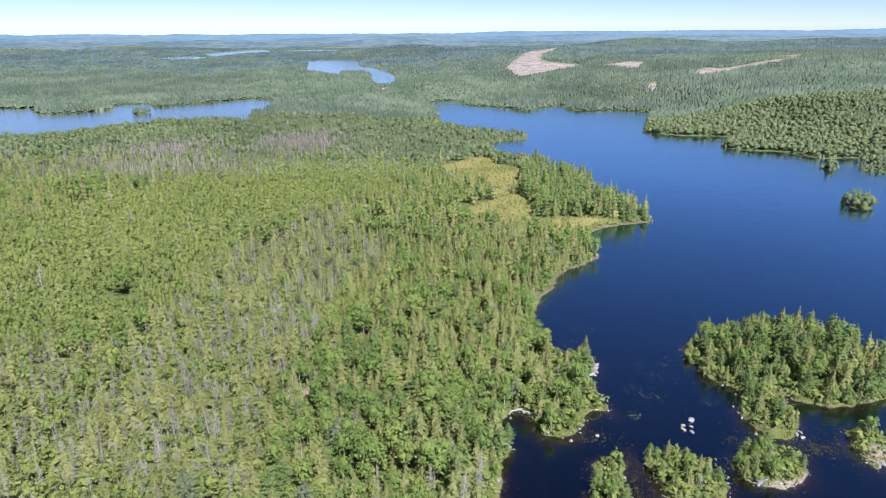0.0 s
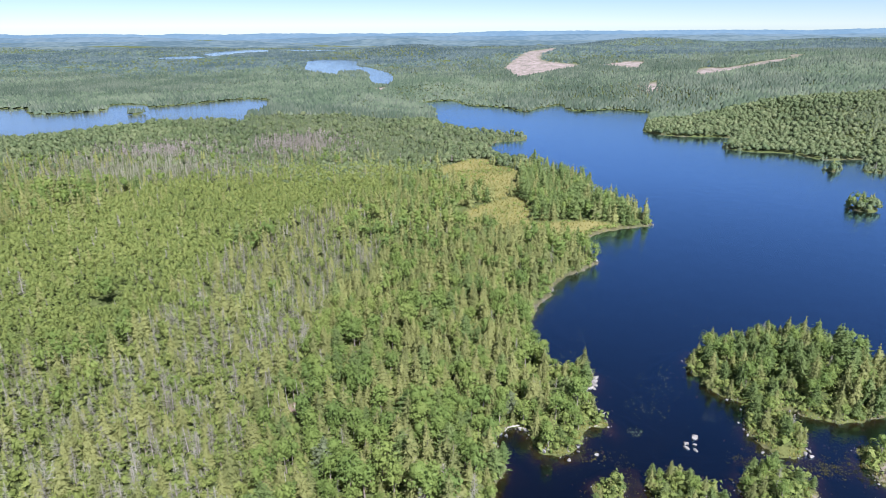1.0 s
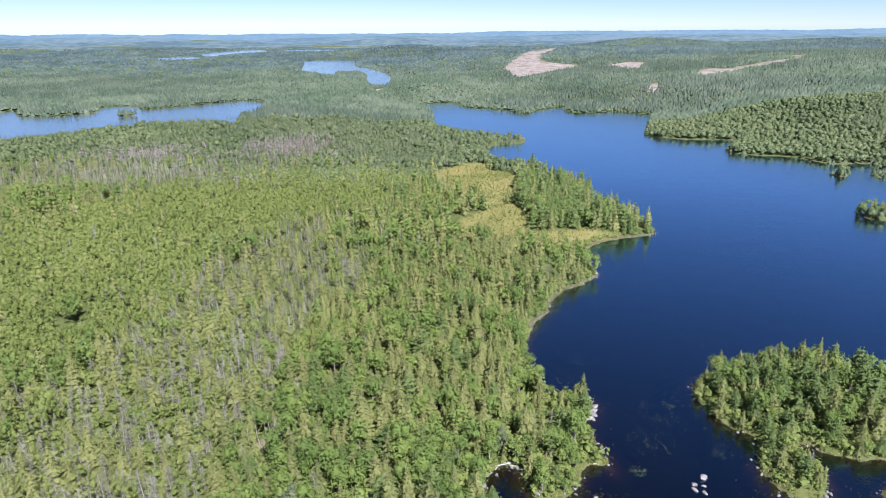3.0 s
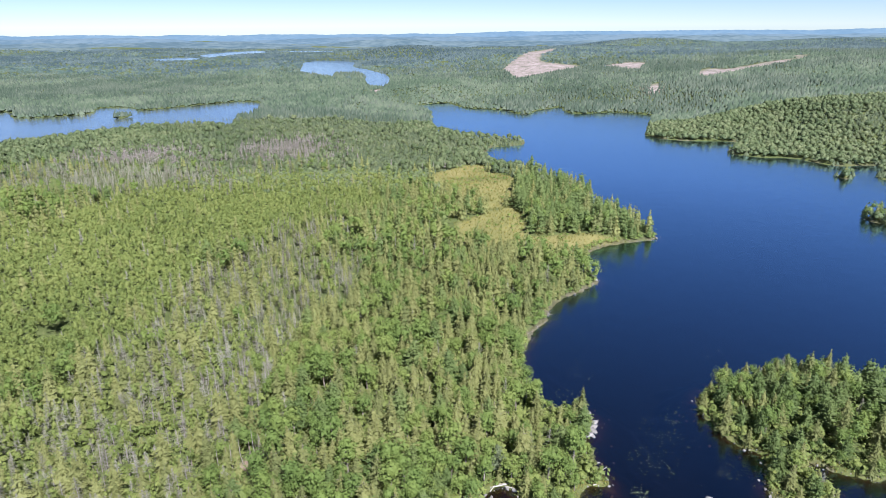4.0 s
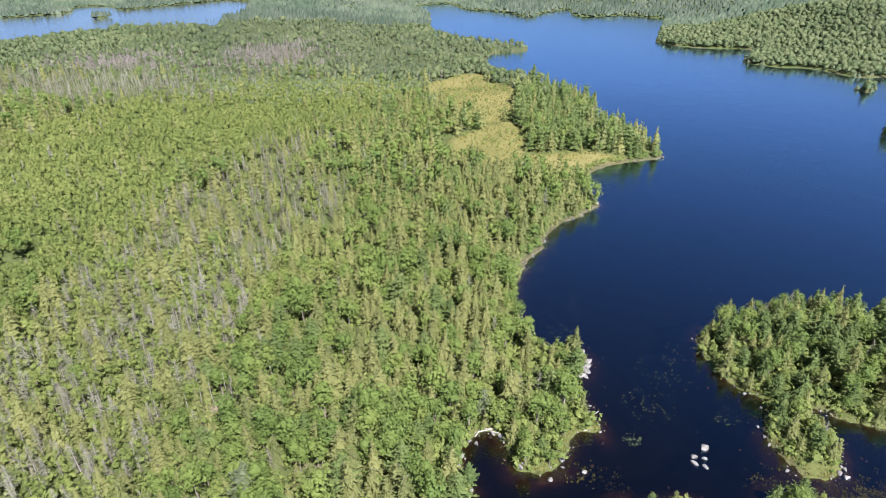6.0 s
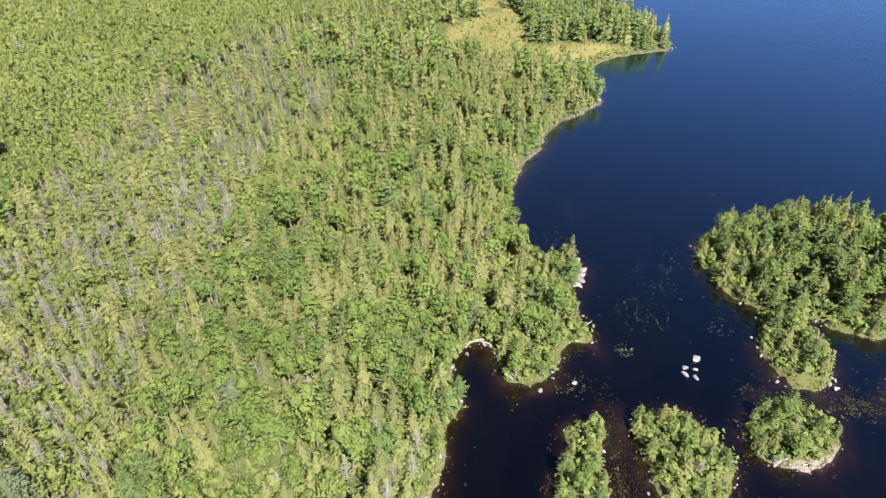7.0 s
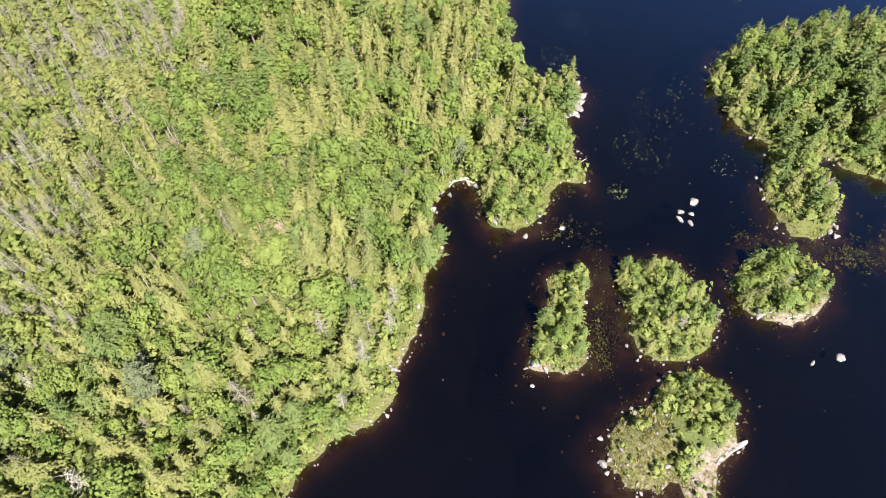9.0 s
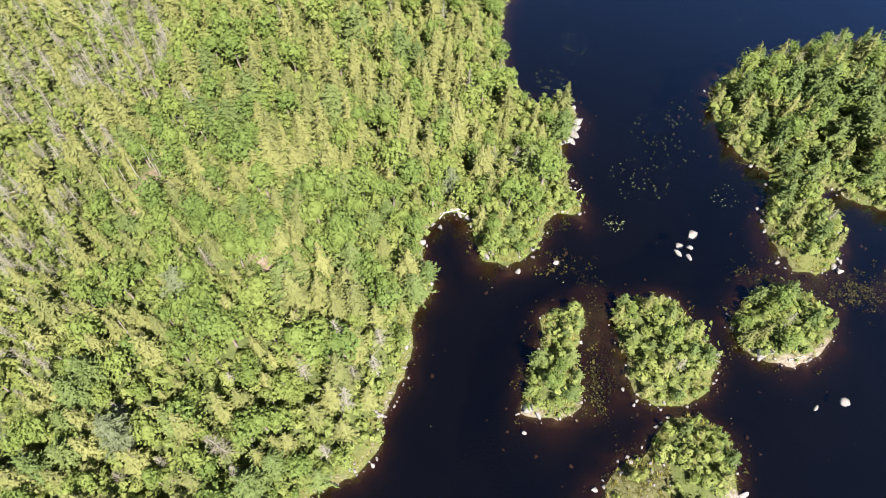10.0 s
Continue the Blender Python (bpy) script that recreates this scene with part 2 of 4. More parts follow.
# ---- plan of the shores, in metres ----
SHORE_NEAR = [(-420, -330), (-210, -40), (-95, 36), (-40, 60), (-13.8, 75.3), (-6.9, 79.6), (-4, 84.2), (0.1, 87.4), (4.8, 90.6), (7.1, 94), (7.4, 99),
              (9.4, 101.9), (11.1, 104.8), (11.4, 109.9), (12, 115.3), (13.6, 118.6), (14.5, 121), (13.4, 125.7), (13, 129.5), (14.6, 133.4),
              (16.4, 135.8), (19.4, 136.2), (20.9, 134.4), (21.4, 130.9), (22.3, 127.3), (24.3, 125.6), (26.8, 125.1), (30.3, 126.4), (33.1, 129.6),
              (34.6, 133.1), (36.5, 135.5), (38.3, 136), (40.8, 136.3), (40.1, 141.4), (38.9, 144.7), (38.7, 148.7), (39, 152.8), (41.5, 154.8),
              (43, 159), (42.3, 162.3), (39, 164.3), (34, 163.6), (30.5, 167), (28.6, 174), (28.6, 183), (29.3, 193)]
SHORE_MID = [(33.5, 205.5), (40, 217), (43, 227), (49, 235), (57, 240.5), (63.7, 248.5), (64, 262), (66.6, 280), (73, 287), (85.5, 294), (101.8, 300),
             (104, 304.5), (99, 322), (90, 345), (86, 368), (90.5, 385), (88, 400), (80, 412), (66, 440), (50, 452), (38, 470), (36, 500),
             (40, 524), (52, 533), (70, 541.5), (71, 556), (55, 568), (35, 575), (8, 600), (-8, 640), (-11, 720), (-14, 770), (-33, 806)]
SHORE_FAR = [(6.7, 843), (26, 793), (73.7, 764), (89.6, 727.5), (114, 763), (141.5, 786), (143, 737), (169, 736.5), (196, 741), (222.7, 721),
             (219, 688), (188.5, 609), (185, 575), (205, 559), (246, 550), (223.3, 504.4), (236.3, 485), (256, 480), (273, 456.4), (304, 454),
             (279.4, 420), (291, 409.7), (328.6, 395), (420, 350), (600, 250), (760, 0), (760, -330)]
ISLANDS = {
    "big": [(72.5, 170.5), (70.3, 163.5), (72, 155), (75, 149), (81, 145.5), (85.5, 143.2), (90, 141.5), (97, 138.7), (104, 138.5), (112, 141), (118, 142),
            (126, 148), (130, 156), (127, 166), (121, 177), (111, 184), (100, 182.5), (88, 179.5), (78, 175)],
    "south": [(77.6, 144.5), (75, 139), (73.5, 134.5), (74.2, 131.5), (75.4, 127.3), (77.3, 124.8), (81.3, 124.8), (84, 127.1), (86.6, 134.8), (86, 143.7), (82, 147)],
    "round": [(63.2, 115.1), (64, 110.8), (66, 108.8), (69.3, 107.3), (74.3, 108.7), (78.3, 112.1), (79.1, 116.5), (76.7, 119.8), (73.1, 120.9), (68, 120.2)],
    "middle": [(43.4, 115.8), (45.8, 118.1), (50.3, 119.3), (54.9, 118), (57.2, 113.9), (59.8, 108.6), (57.9, 104.6), (55.3, 101.5), (51.5, 100.2), (47.2, 100.9), (44.6, 103.9), (45, 109.4)],
    "slim": [(34, 116.2), (38.8, 116.6), (39.4, 113.6), (37.4, 108.3), (36.9, 101.4), (34.2, 98.5), (29.5, 98.9), (28.5, 100.3), (29.4, 104.1), (32.1, 110.2)],
    "low": [(46.1, 93.8), (41, 91.5), (38.8, 88), (38.6, 84.5), (41, 82), (44.5, 81), (47.5, 82.5), (49.6, 80), (51.2, 77.5), (52.8, 79), (53.4, 83.5), (57.5, 87.2), (58.3, 95.3), (55.2, 98.9), (49.4, 98.3)],
    "bushy": [(96.1, 126.9), (94.2, 122.1), (94, 114.6), (96.3, 114.2), (104, 120.1), (103.5, 125.4), (99.5, 127.6)],
    "islet": [(214.4, 332), (217.5, 322), (226.5, 322), (231.3, 332), (227, 340)],
    "islet_far": [(254, 424), (257.3, 415), (266.8, 420), (269.4, 429)],
}
LAKE_LEFT = [(-620, 705), (-525, 715), (-468, 719), (-440, 680), (-412, 674), (-372, 702), (-386, 749), (-368, 760), (-351, 754), (-332, 732), (-314, 742), (-272, 793),
             (-253, 812), (-233, 811), (-212, 785), (-196, 695), (-205, 665), (-195, 620), (-222, 629), (-242, 621), (-272, 613), (-281, 586), (-305, 561), (-338, 517), (-374, 530), (-420, 500), (-640, 540)]
LEFT_ISLET = [(-331, 672), (-324, 666), (-314, 673), (-318, 684), (-328, 683)]
LAKE_NORTH = [(-315, 1530), (-272, 1586), (-206, 1531), (-181, 1354), (-148, 1279), (-105, 1165), (-87, 1083), (-78, 990), (-79, 910), (-99, 925), (-118, 1030), (-126, 1105),
              (-152, 1175), (-185, 1150), (-179, 1085), (-208, 1123), (-245, 1180), (-264, 1240), (-290, 1380)]
LAKES_FAR = [[(-709, 1635), (-657, 1722), (-590, 1620), (-640, 1540)], [(-677, 1861), (-674, 2022), (-645, 2120), (-600, 2180), (-530, 1990), (-570, 1880), (-590, 1780), (-610, 1710)],
             [(-535, 2170), (-459, 2160), (-362, 2140), (-335, 2040), (-400, 2020), (-490, 2050)]]
HARDWOOD = [(-123, 158), (-93, 168), (-85, 230), (-60, 290), (-8, 370), (-2, 420), (-56, 405), (-120, 421), (-156, 342), (-202, 268), (-420, 220), (-380, 120)]
GREYWOODS = [(-130, 50), (-50, 88), (-42, 130), (-36, 165), (-36, 290), (-60, 295), (-85, 230), (-93, 168), (-123, 158), (-300, 140), (-260, 60)]
MEADOWS = [[(30, 455), (-2, 421), (-1, 388), (14, 355), (26, 335), (43, 362), (46, 412), (33, 430)],
           [(8, 300), (11, 284), (38, 280), (44, 311), (41, 344), (24, 326)], [(44, 299), (76, 301), (86, 295), (72, 287), (66, 277), (56, 272), (46, 280)]]
CLEARINGS = [[(-38.6, 134), (-38, 139), (-35, 143), (-33, 142.5), (-34.5, 137), (-36.5, 133)], [(-16, 124), (-11, 122.5), (-8, 120.5), (-12, 121)]]
CUTS = [[(104, 1110), (120, 1200), (165, 1370), (196, 1450), (246, 1500), (236, 1440), (200, 1340), (180, 1240), (186, 1170), (226, 1140), (226, 1100), (166, 1040), (113, 990)],
        [(225, 1120), (283, 1112), (316, 1130), (332, 1100), (293, 1009), (281, 1047), (270, 1080)],
        [(347, 914), (385, 977), (396, 943), (450, 963), (510, 983), (528, 1020), (562, 1042), (541, 1000), (498, 950), (431, 921), (372, 884), (342, 875)],
        [(-84, 850), (-81, 875), (-77, 900), (-74, 898), (-78, 872), (-80, 848)], [(270, 860), (281, 867), (266, 822), (257, 812)]]
SANDS = [[(48.4, 79.5), (50, 84), (51.5, 86.6), (54.5, 87.4), (57.9, 89), (58.4, 86.3), (54.5, 84.2), (53.2, 81), (52.2, 77), (50, 76)], [(28.6, 101), (28.3, 99), (34, 98.2), (35, 99), (30, 99.8)],
         [(66, 109.2), (70, 107), (75, 108.4), (78.8, 112), (78, 112.6), (73.5, 109.4), (69, 108.6)], [(95.5, 115), (99, 117), (102, 120), (98, 121), (94.5, 118)]]
SHOALS = [(87, 121, 11, 3.0, 2.2), (40.6, 106.5, 2.6, 7, 2.4), (60, 129.5, 7, 4, 3.0), (45, 79, 6, 4, 2.4), (71.5, 123.2, 5, 3, 2.4), (40.8, 120.5, 2.6, 3.2, 2.0), (31, 125.5, 6, 2.4, 1.6)]
SPITS = [[(72.4, 132.5), (75, 130), (77.6, 127.8), (85, 127.6), (84.5, 123.8), (76, 124), (73, 129.5)]]
OPEN = [[(38, 90), (44.5, 95), (48.5, 92), (48, 84), (50, 76), (38, 78)]]


def smooth_loop(points, n=4):
    """A closed, rounded outline through the plan's corners."""
    p = np.array(points, float)
    a, b, c = np.roll(p, 1, 0), np.roll(p, -1, 0), np.roll(p, -2, 0)
    out = []
    for k in range(n):
        t = k / n
        out.append(0.5 * (2 * p + (b - a) * t + (2 * a - 5 * p + 4 * b - c) * t ** 2 + (3 * p - a - 3 * b + c) * t ** 3))
    return np.stack(out, 1).reshape(-1, 2)


def signed(x, y, loop):
    """Distance to a closed outline, positive inside."""
    res = np.empty(len(x))
    a, b = loop, np.roll(loop, -1, 0)
    e = b - a
    ee = (e ** 2).sum(1) + 1e-9
    for i in range(0, len(x), 20000):
        px, py = x[i:i + 20000, None], y[i:i + 20000, None]
        wx, wy = px - a[:, 0], py - a[:, 1]
        t = np.clip((wx * e[:, 0] + wy * e[:, 1]) / ee, 0, 1)
        d = np.sqrt(((wx - t * e[:, 0]) ** 2 + (wy - t * e[:, 1]) ** 2).min(1))
        up = (a[:, 1] > py) != (b[:, 1] > py)
        cross = up & (px < a[:, 0] + (py - a[:, 1]) / np.where(np.abs(e[:, 1]) < 1e-9, 1e-9, e[:, 1]) * e[:, 0])
        res[i:i + 20000] = np.where(cross.sum(1) % 2 == 1, d, -d)
    return res


def near_loop(x, y, loop, reach):
    """As signed(), worked out only within reach of the outline; elsewhere -reach."""
    lo, hi = loop.min(0) - reach, loop.max(0) + reach
    some = (x > lo[0]) & (x < hi[0]) & (y > lo[1]) & (y < hi[1])
    res = np.full(len(x), -float(reach))
    if some.any():
        res[some] = np.maximum(signed(x[some], y[some], loop), -reach)
    return res


def value_noise(x, y, size, seed=0):
    """Smooth noise between 0 and 1."""
    u, v = x / size, y / size
    i, j = np.floor(u).astype(np.int64), np.floor(v).astype(np.int64)
    f, g = u - i, v - j
    f, g = f * f * (3 - 2 * f), g * g * (3 - 2 * g)

    def lattice(p, q):
        h = (p * 374761393 + q * 668265263 + seed * 974711) & 0xFFFFFFFF
        h = ((h ^ (h >> 13)) * 1274126177) & 0xFFFFFFFF
        return ((h ^ (h >> 16)) & 0xFFFF) / 65535.0

    return (lattice(i, j) * (1 - f) + lattice(i + 1, j) * f) * (1 - g) + (lattice(i, j + 1) * (1 - f) + lattice(i + 1, j + 1) * f) * g


def step(v, a, b):
    t = np.clip((v - a) / (b - a), 0, 1)
    return t * t * (3 - 2 * t)


LAKE = smooth_loop(SHORE_NEAR + SHORE_MID + SHORE_FAR)
ISLES = {k: smooth_loop(v) for k, v in ISLANDS.items()}
LEFT, NORTH, REMOTES = smooth_loop(LAKE_LEFT), smooth_loop(LAKE_NORTH), [smooth_loop(v) for v in LAKES_FAR]
HOLM = smooth_loop(LEFT_ISLET)
LEFT_Z, NORTH_Z, REMOTE_Z = 6.0, 15.0, 18.0
PONDS = [(LEFT, LEFT_Z), (NORTH, NORTH_Z)] + [(v, REMOTE_Z) for v in REMOTES]
HARD, GREY = smooth_loop(HARDWOOD), smooth_loop(GREYWOODS)
HILLS = [(-170, 330, 100, 5), (620, 950, 260, 34), (190, 1400, 190, 24), (620, 2050, 130, 24), (-100, 1750, 150, 28), (420, 560, 120, 12), (980, 1500, 400, 30),
         (60, 1050, 120, 6), (-420, 1000, 200, 4), (350, 1650, 120, 14), (-900, 1900, 220, 12), (1250, 2100, 300, 20)]


def shore_distance(x, y):
    """Metres from the waterline of the main lake: positive on land, negative on water."""
    d = -near_loop(x, y, LAKE, 400)
    for loop in ISLES.values():
        d = np.maximum(d, near_loop(x, y, loop, 60))
    near = (y < 330) & (np.abs(x) < 200)
    d = d + np.where(near, (value_noise(x, y, 2.3, 3) - 0.5) * 1.3 + (value_noise(x, y, 6.1, 4) - 0.5) * 1.2, (value_noise(x, y, 14, 5) - 0.5) * 5)
    return d


def height(x, y, d=None):
    """The lie of the land."""
    d = shore_distance(x, y) if d is None else d
    r = np.hypot(x, y)
    land = np.clip(d, 0, None)
    rise = 0.9 * (1 - np.exp(-land / 2.5)) + 2.6 * (1 - np.exp(-land / 25))
    inland = step(land, 8, 120)
    roll = (value_noise(x, y, 60, 7) - 0.4) * 3.5 * step(land, 5, 60) + (value_noise(x, y, 9, 8) - 0.5) * 0.8 * step(land, 1, 8)
    up = np.zeros_like(x)
    for hx, hy, hr, hh in HILLS:
        up = up + hh * np.exp(-((x - hx) ** 2 + (y - hy) ** 2) / (2 * hr * hr))
    far = np.clip(r - 650, 0, None) * 0.0052
    ridge = (value_noise(x, y * 1.7, 420, 11) - 0.45) * 20 * step(r, 1300, 2200) * (1 - step(r, 2600, 3200))
    z = rise + roll + inland * (up + far + ridge)
    for loop, level in PONDS:
        s = near_loop(x, y, loop, 260)
        bank = level + np.clip(-s, -3, 40) * 0.06
        w = step(s, -190, -15) * step(d, 0, 90)
        z = z * (1 - w) + bank * w
    for loop, level in PONDS:
        s = near_loop(x, y, loop, 30)
        z = np.where(s > -2, level - np.clip(s + 2, 0, 20) * 0.2, z)
        if level > 10:
            z = np.where((near_loop(x, y, loop, 60) > -40) & (s <= -2), level - 0.3, z)
    z = np.where(near_loop(x, y, HOLM, 20) > -1, LEFT_Z + 0.6, z)
    deep = np.clip(-d, 0, None)
    bed = -(0.17 * deep + 0.07 * deep ** 1.7) * (0.6 + 0.8 * value_noise(x, y, 11, 9))
    bed = np.maximum(bed, -7.0)
    shoal = np.zeros_like(x)
    for sx, sy, rx, ry, up in SHOALS:
        shoal = shoal + up * np.exp(-(((x - sx) / rx) ** 2 + ((y - sy) / ry) ** 2))
    bed = np.minimum(bed + shoal * step(deep, 0, 2), -0.08 - 0.25 * value_noise(x, y, 2.0, 6))
    return np.where(d > 0, z + 0.02, np.minimum(bed, -0.1 * deep))


# ---- meshes ----
def tri_mesh(name, verts, faces, mat, tone=None, smooth=False, extra=()):
    verts, faces = np.asarray(verts, np.float32), np.asarray(faces, np.int32)
    n = faces.shape[1]
    me = bpy.data.meshes.new(name)
    me.vertices.add(len(verts))
    me.vertices.foreach_set("co", verts.ravel())
    me.loops.add(faces.size)
    me.loops.foreach_set("vertex_index", faces.ravel())
    me.polygons.add(len(faces))
    me.polygons.foreach_set("loop_start", np.arange(0, faces.size, n, dtype=np.int32))
    if smooth:
        me.polygons.foreach_set("use_smooth", np.ones(len(faces), bool))
    for key, values in (*extra, *((("tone", tone),) if tone is not None else ())):
        at = me.attributes.new(key, "FLOAT", "POINT")
        at.data.foreach_set("value", np.asarray(values, np.float32))
    me.materials.append(mat)
    me.update(calc_edges=True)
    return me


def part(name, shape, mat, parent, label=""):
    """One mesh (verts, faces) as a part under a thing."""
    verts, faces = shape
    ob = new(name, tri_mesh(name, verts, faces, mat, np.zeros(len(verts))))
    ob.parent = parent
    return tagged(ob, label)


def joined(pieces):
    """Several (verts, faces) as one."""
    vs, fs, at = [], [], 0
    for v, f in pieces:
        vs.append(np.asarray(v, float))
        fs.append(np.asarray(f, int) + at)
        at += len(v)
    return np.concatenate(vs), np.concatenate(fs)


# ---- tree shapes; each returns verts and triangles of one crown or trunk ----
def leaf_cards(rng, centres, normals, size, bend=0.35):
    """A bent four-cornered spray of leaves at each centre."""
    n = len(centres)
    nor = normals + rng.normal(0, 0.38, (n, 3))
    nor /= np.linalg.norm(nor, axis=1)[:, None] + 1e-9
    other = rng.normal(0, 1, (n, 3))
    u = np.cross(nor, other)
    u /= np.linalg.norm(u, axis=1)[:, None] + 1e-9
    v = np.cross(nor, u)
    s = (size * rng.uniform(0.6, 1.35, n))[:, None]
    p = centres
    verts = np.stack((p + u * s, p + v * s * 0.75 - nor * s * bend, p - u * s * 0.9, p - v * s * 0.8 - nor * s * bend), 1).reshape(-1, 3)
    k = np.arange(n)[:, None] * 4
    faces = np.concatenate((k + (0, 1, 2), k + (0, 2, 3)), 1).reshape(-1, 3)
    return verts, faces


def ball(level):
    bm = bmesh.new()
    bmesh.ops.create_icosphere(bm, subdivisions=level, radius=1.0)
    v = np.array([p.co[:] for p in bm.verts])
    f = np.array([[p.index for p in q.verts] for q in bm.faces])
    bm.free()
    return v, f[v[f].mean(1)[:, 2] > -0.45]


BALLS = {1: ball(1)}


def round_crown(rng, tall=8.0, wide=2.2, lobes=8, sprays=400, size=0.22, low=0.3, core=3):
    """A broad-leaved crown: lobes covered with sprays of leaves, over a ragged inner mass of foliage."""
    pieces, centres, normals = [], [], []
    mid, half = tall * (1 + low) / 2, tall * (1 - low) / 2
    bv, bf = BALLS[1]
    for k in range(core):
        a, u = 6.283 * k * 0.618, (k + 0.5) / core
        v = bv * rng.uniform(0.6, 1.1, (len(bv), 1)) * wide * (0.5 if core > 1 else 0.62)
        pieces.append((v * (1, 1, max(0.8, 0.9 * half / wide)) + (0.3 * wide * math.cos(a) * (core > 1), 0.3 * wide * math.sin(a) * (core > 1), mid + half * (2 * u - 1) * 0.45), bf))
    for k in range(lobes):
        a, u = 6.283 * (k * 0.618), (k + 0.5) / lobes
        rr = wide * 0.56 * math.sqrt(1 - (2 * u - 1) ** 2) * rng.uniform(0.8, 1.2) if lobes > 1 else 0.0
        radius = wide * (0.5 if lobes > 1 else 0.9) * rng.uniform(0.75, 1.2)
        c = np.array((rr * math.cos(a), rr * math.sin(a), mid + half * (2 * u - 1) * 0.62 if lobes > 1 else mid))
        n = max(1, sprays // lobes)
        d = rng.normal(0, 1, (n, 3))
        d[:, 2] = np.abs(d[:, 2]) * 0.9 - 0.3
        d /= np.linalg.norm(d, axis=1)[:, None]
        centres.append(c + d * radius * rng.uniform(0.7, 1.15, (n, 1)))
        normals.append(d + (0, 0, 0.7))
    pieces.append(leaf_cards(rng, np.concatenate(centres), np.concatenate(normals), size))
    return joined(pieces)


def clump_crown(rng, tall=6.0, wide=2.2):
    """A lumpy rounded crown for trees beyond the lake."""
    bv, bf = BALLS[1]
    pieces = []
    a = rng.random() * 6.28
    shift = np.array((0.2 * wide * math.cos(a), 0.2 * wide * math.sin(a), tall * 0.54))
    pieces.append((bv * rng.uniform(0.5, 1.2, (len(bv), 1)) * (wide, wide, tall * 0.46) + shift, bf))
    d = rng.normal(0, 1, (6, 3)) * (1, 1, 0.4) + (0, 0, 0.5)
    d /= np.linalg.norm(d, axis=1)[:, None]
    pieces.append(leaf_cards(rng, shift + d * (wide * 0.8, wide * 0.8, tall * 0.4), d + (0, 0, 0.6), 0.75))
    return joined(pieces)


def skirt_crown(rng, tall=10.0, wide=1.9, tiers=12, points=7, twigs=300, size=0.34, droop=(0.3, 0.75), low=0.1, taper=0.8):
    """A conifer: ragged skirts of boughs, tier over tier, fringed with short twigs that point outwards."""
    pieces, roots, outs, reach = [], [], [], []
    base = low * tall
    for t in range(tiers):
        u = t / (tiers - 1)
        z = base + (tall * 0.95 - base) * u ** 0.92
        length = wide * (1 - u) ** taper * rng.uniform(0.82, 1.15) + 0.14
        gap = tall / tiers
        n = max(4, round(points * (1 - 0.35 * u)))
        a = rng.random() * 6.28 + 6.283 * (np.arange(2 * n) + rng.uniform(-0.3, 0.3, 2 * n)) / (2 * n)
        tip = np.arange(2 * n) % 2 == 0
        r = length * np.where(tip, rng.uniform(0.8, 1.2, 2 * n), rng.uniform(0.38, 0.66, 2 * n))
        fall = rng.uniform(*droop, 2 * n) * (1 - 0.4 * u)
        zz = z - fall * r + np.where(tip, 0, -0.12 * length) + rng.uniform(-0.22, 0.22, 2 * n) * gap
        off = rng.uniform(-0.06, 0.06, 2) * length
        r = 0.82 * r
        v = np.concatenate((np.stack((np.cos(a) * r + off[0], np.sin(a) * r + off[1], zz), 1), [(off[0], off[1], z + gap * 0.75)]))
        pieces.append((v, np.array([(k, (k + 1) % (2 * n), 2 * n) for k in range(2 * n)])))
        m = max(1, round(twigs * (length / wide + 0.25) / (tiers * 0.8)))
        pick = rng.integers(0, 2 * n, m)
        s = np.sqrt(rng.uniform(0.08, 1.45, m))
        roots.append(v[-1] + (v[pick] - v[-1]) * s[:, None])
        outs.append(np.stack((np.cos(a[pick]), np.sin(a[pick]), -fall[pick] * 0.8), 1))
        reach.append(np.full(m, min(1.0, 0.5 + 0.5 * length / wide)))
    if twigs:
        root, out, ln = np.concatenate(roots), np.concatenate(outs), np.concatenate(reach) * size
        m = len(root)
        ln = ln * rng.uniform(0.6, 1.4, m)
        out = out + rng.normal(0, 0.45, (m, 3)) + (0, 0, 0.2)
        out /= np.linalg.norm(out, axis=1)[:, None]
        side = np.cross(out, rng.normal(0, 0.5, (m, 3)) + (0, 0, 1))
        side /= np.linalg.norm(side, axis=1)[:, None] + 1e-9
        w = (ln * rng.uniform(0.25, 0.45, m))[:, None]
        v = np.stack((root + side * w, root - side * w, root + out * ln[:, None]), 1).reshape(-1, 3) + (0, 0, 0.05)
        pieces.append((v, np.arange(3 * m).reshape(-1, 3)))
    return joined(pieces)


def pine_crown(rng, tall=11.0, wide=2.6, tiers=8, points=6, twigs=300, size=0.45):
    """Open whorls of long limbs, tips lifted, each a broad plume of needles."""
    return skirt_crown(rng, tall, wide, tiers, points, twigs, size, (-0.1, 0.35), 0.2, 0.6)


def tube(points, radii, sides=6):
    """A tapered limb along a line of points."""
    p = np.array(points, float)
    vs, fs = [], []
    for c, r in zip(p, radii):
        for k in range(sides):
            a = 6.283 * k / sides
            vs.append((c[0] + r * math.cos(a), c[1] + r * math.sin(a), c[2] + 0.2 * r * math.sin(a)))
    for i in range(len(p) - 1):
        for k in range(sides):
            a, b = i * sides + k, i * sides + (k + 1) % sides
            fs += [(a, b, b + sides), (a, b + sides, a + sides)]
    return np.array(vs), np.array(fs)


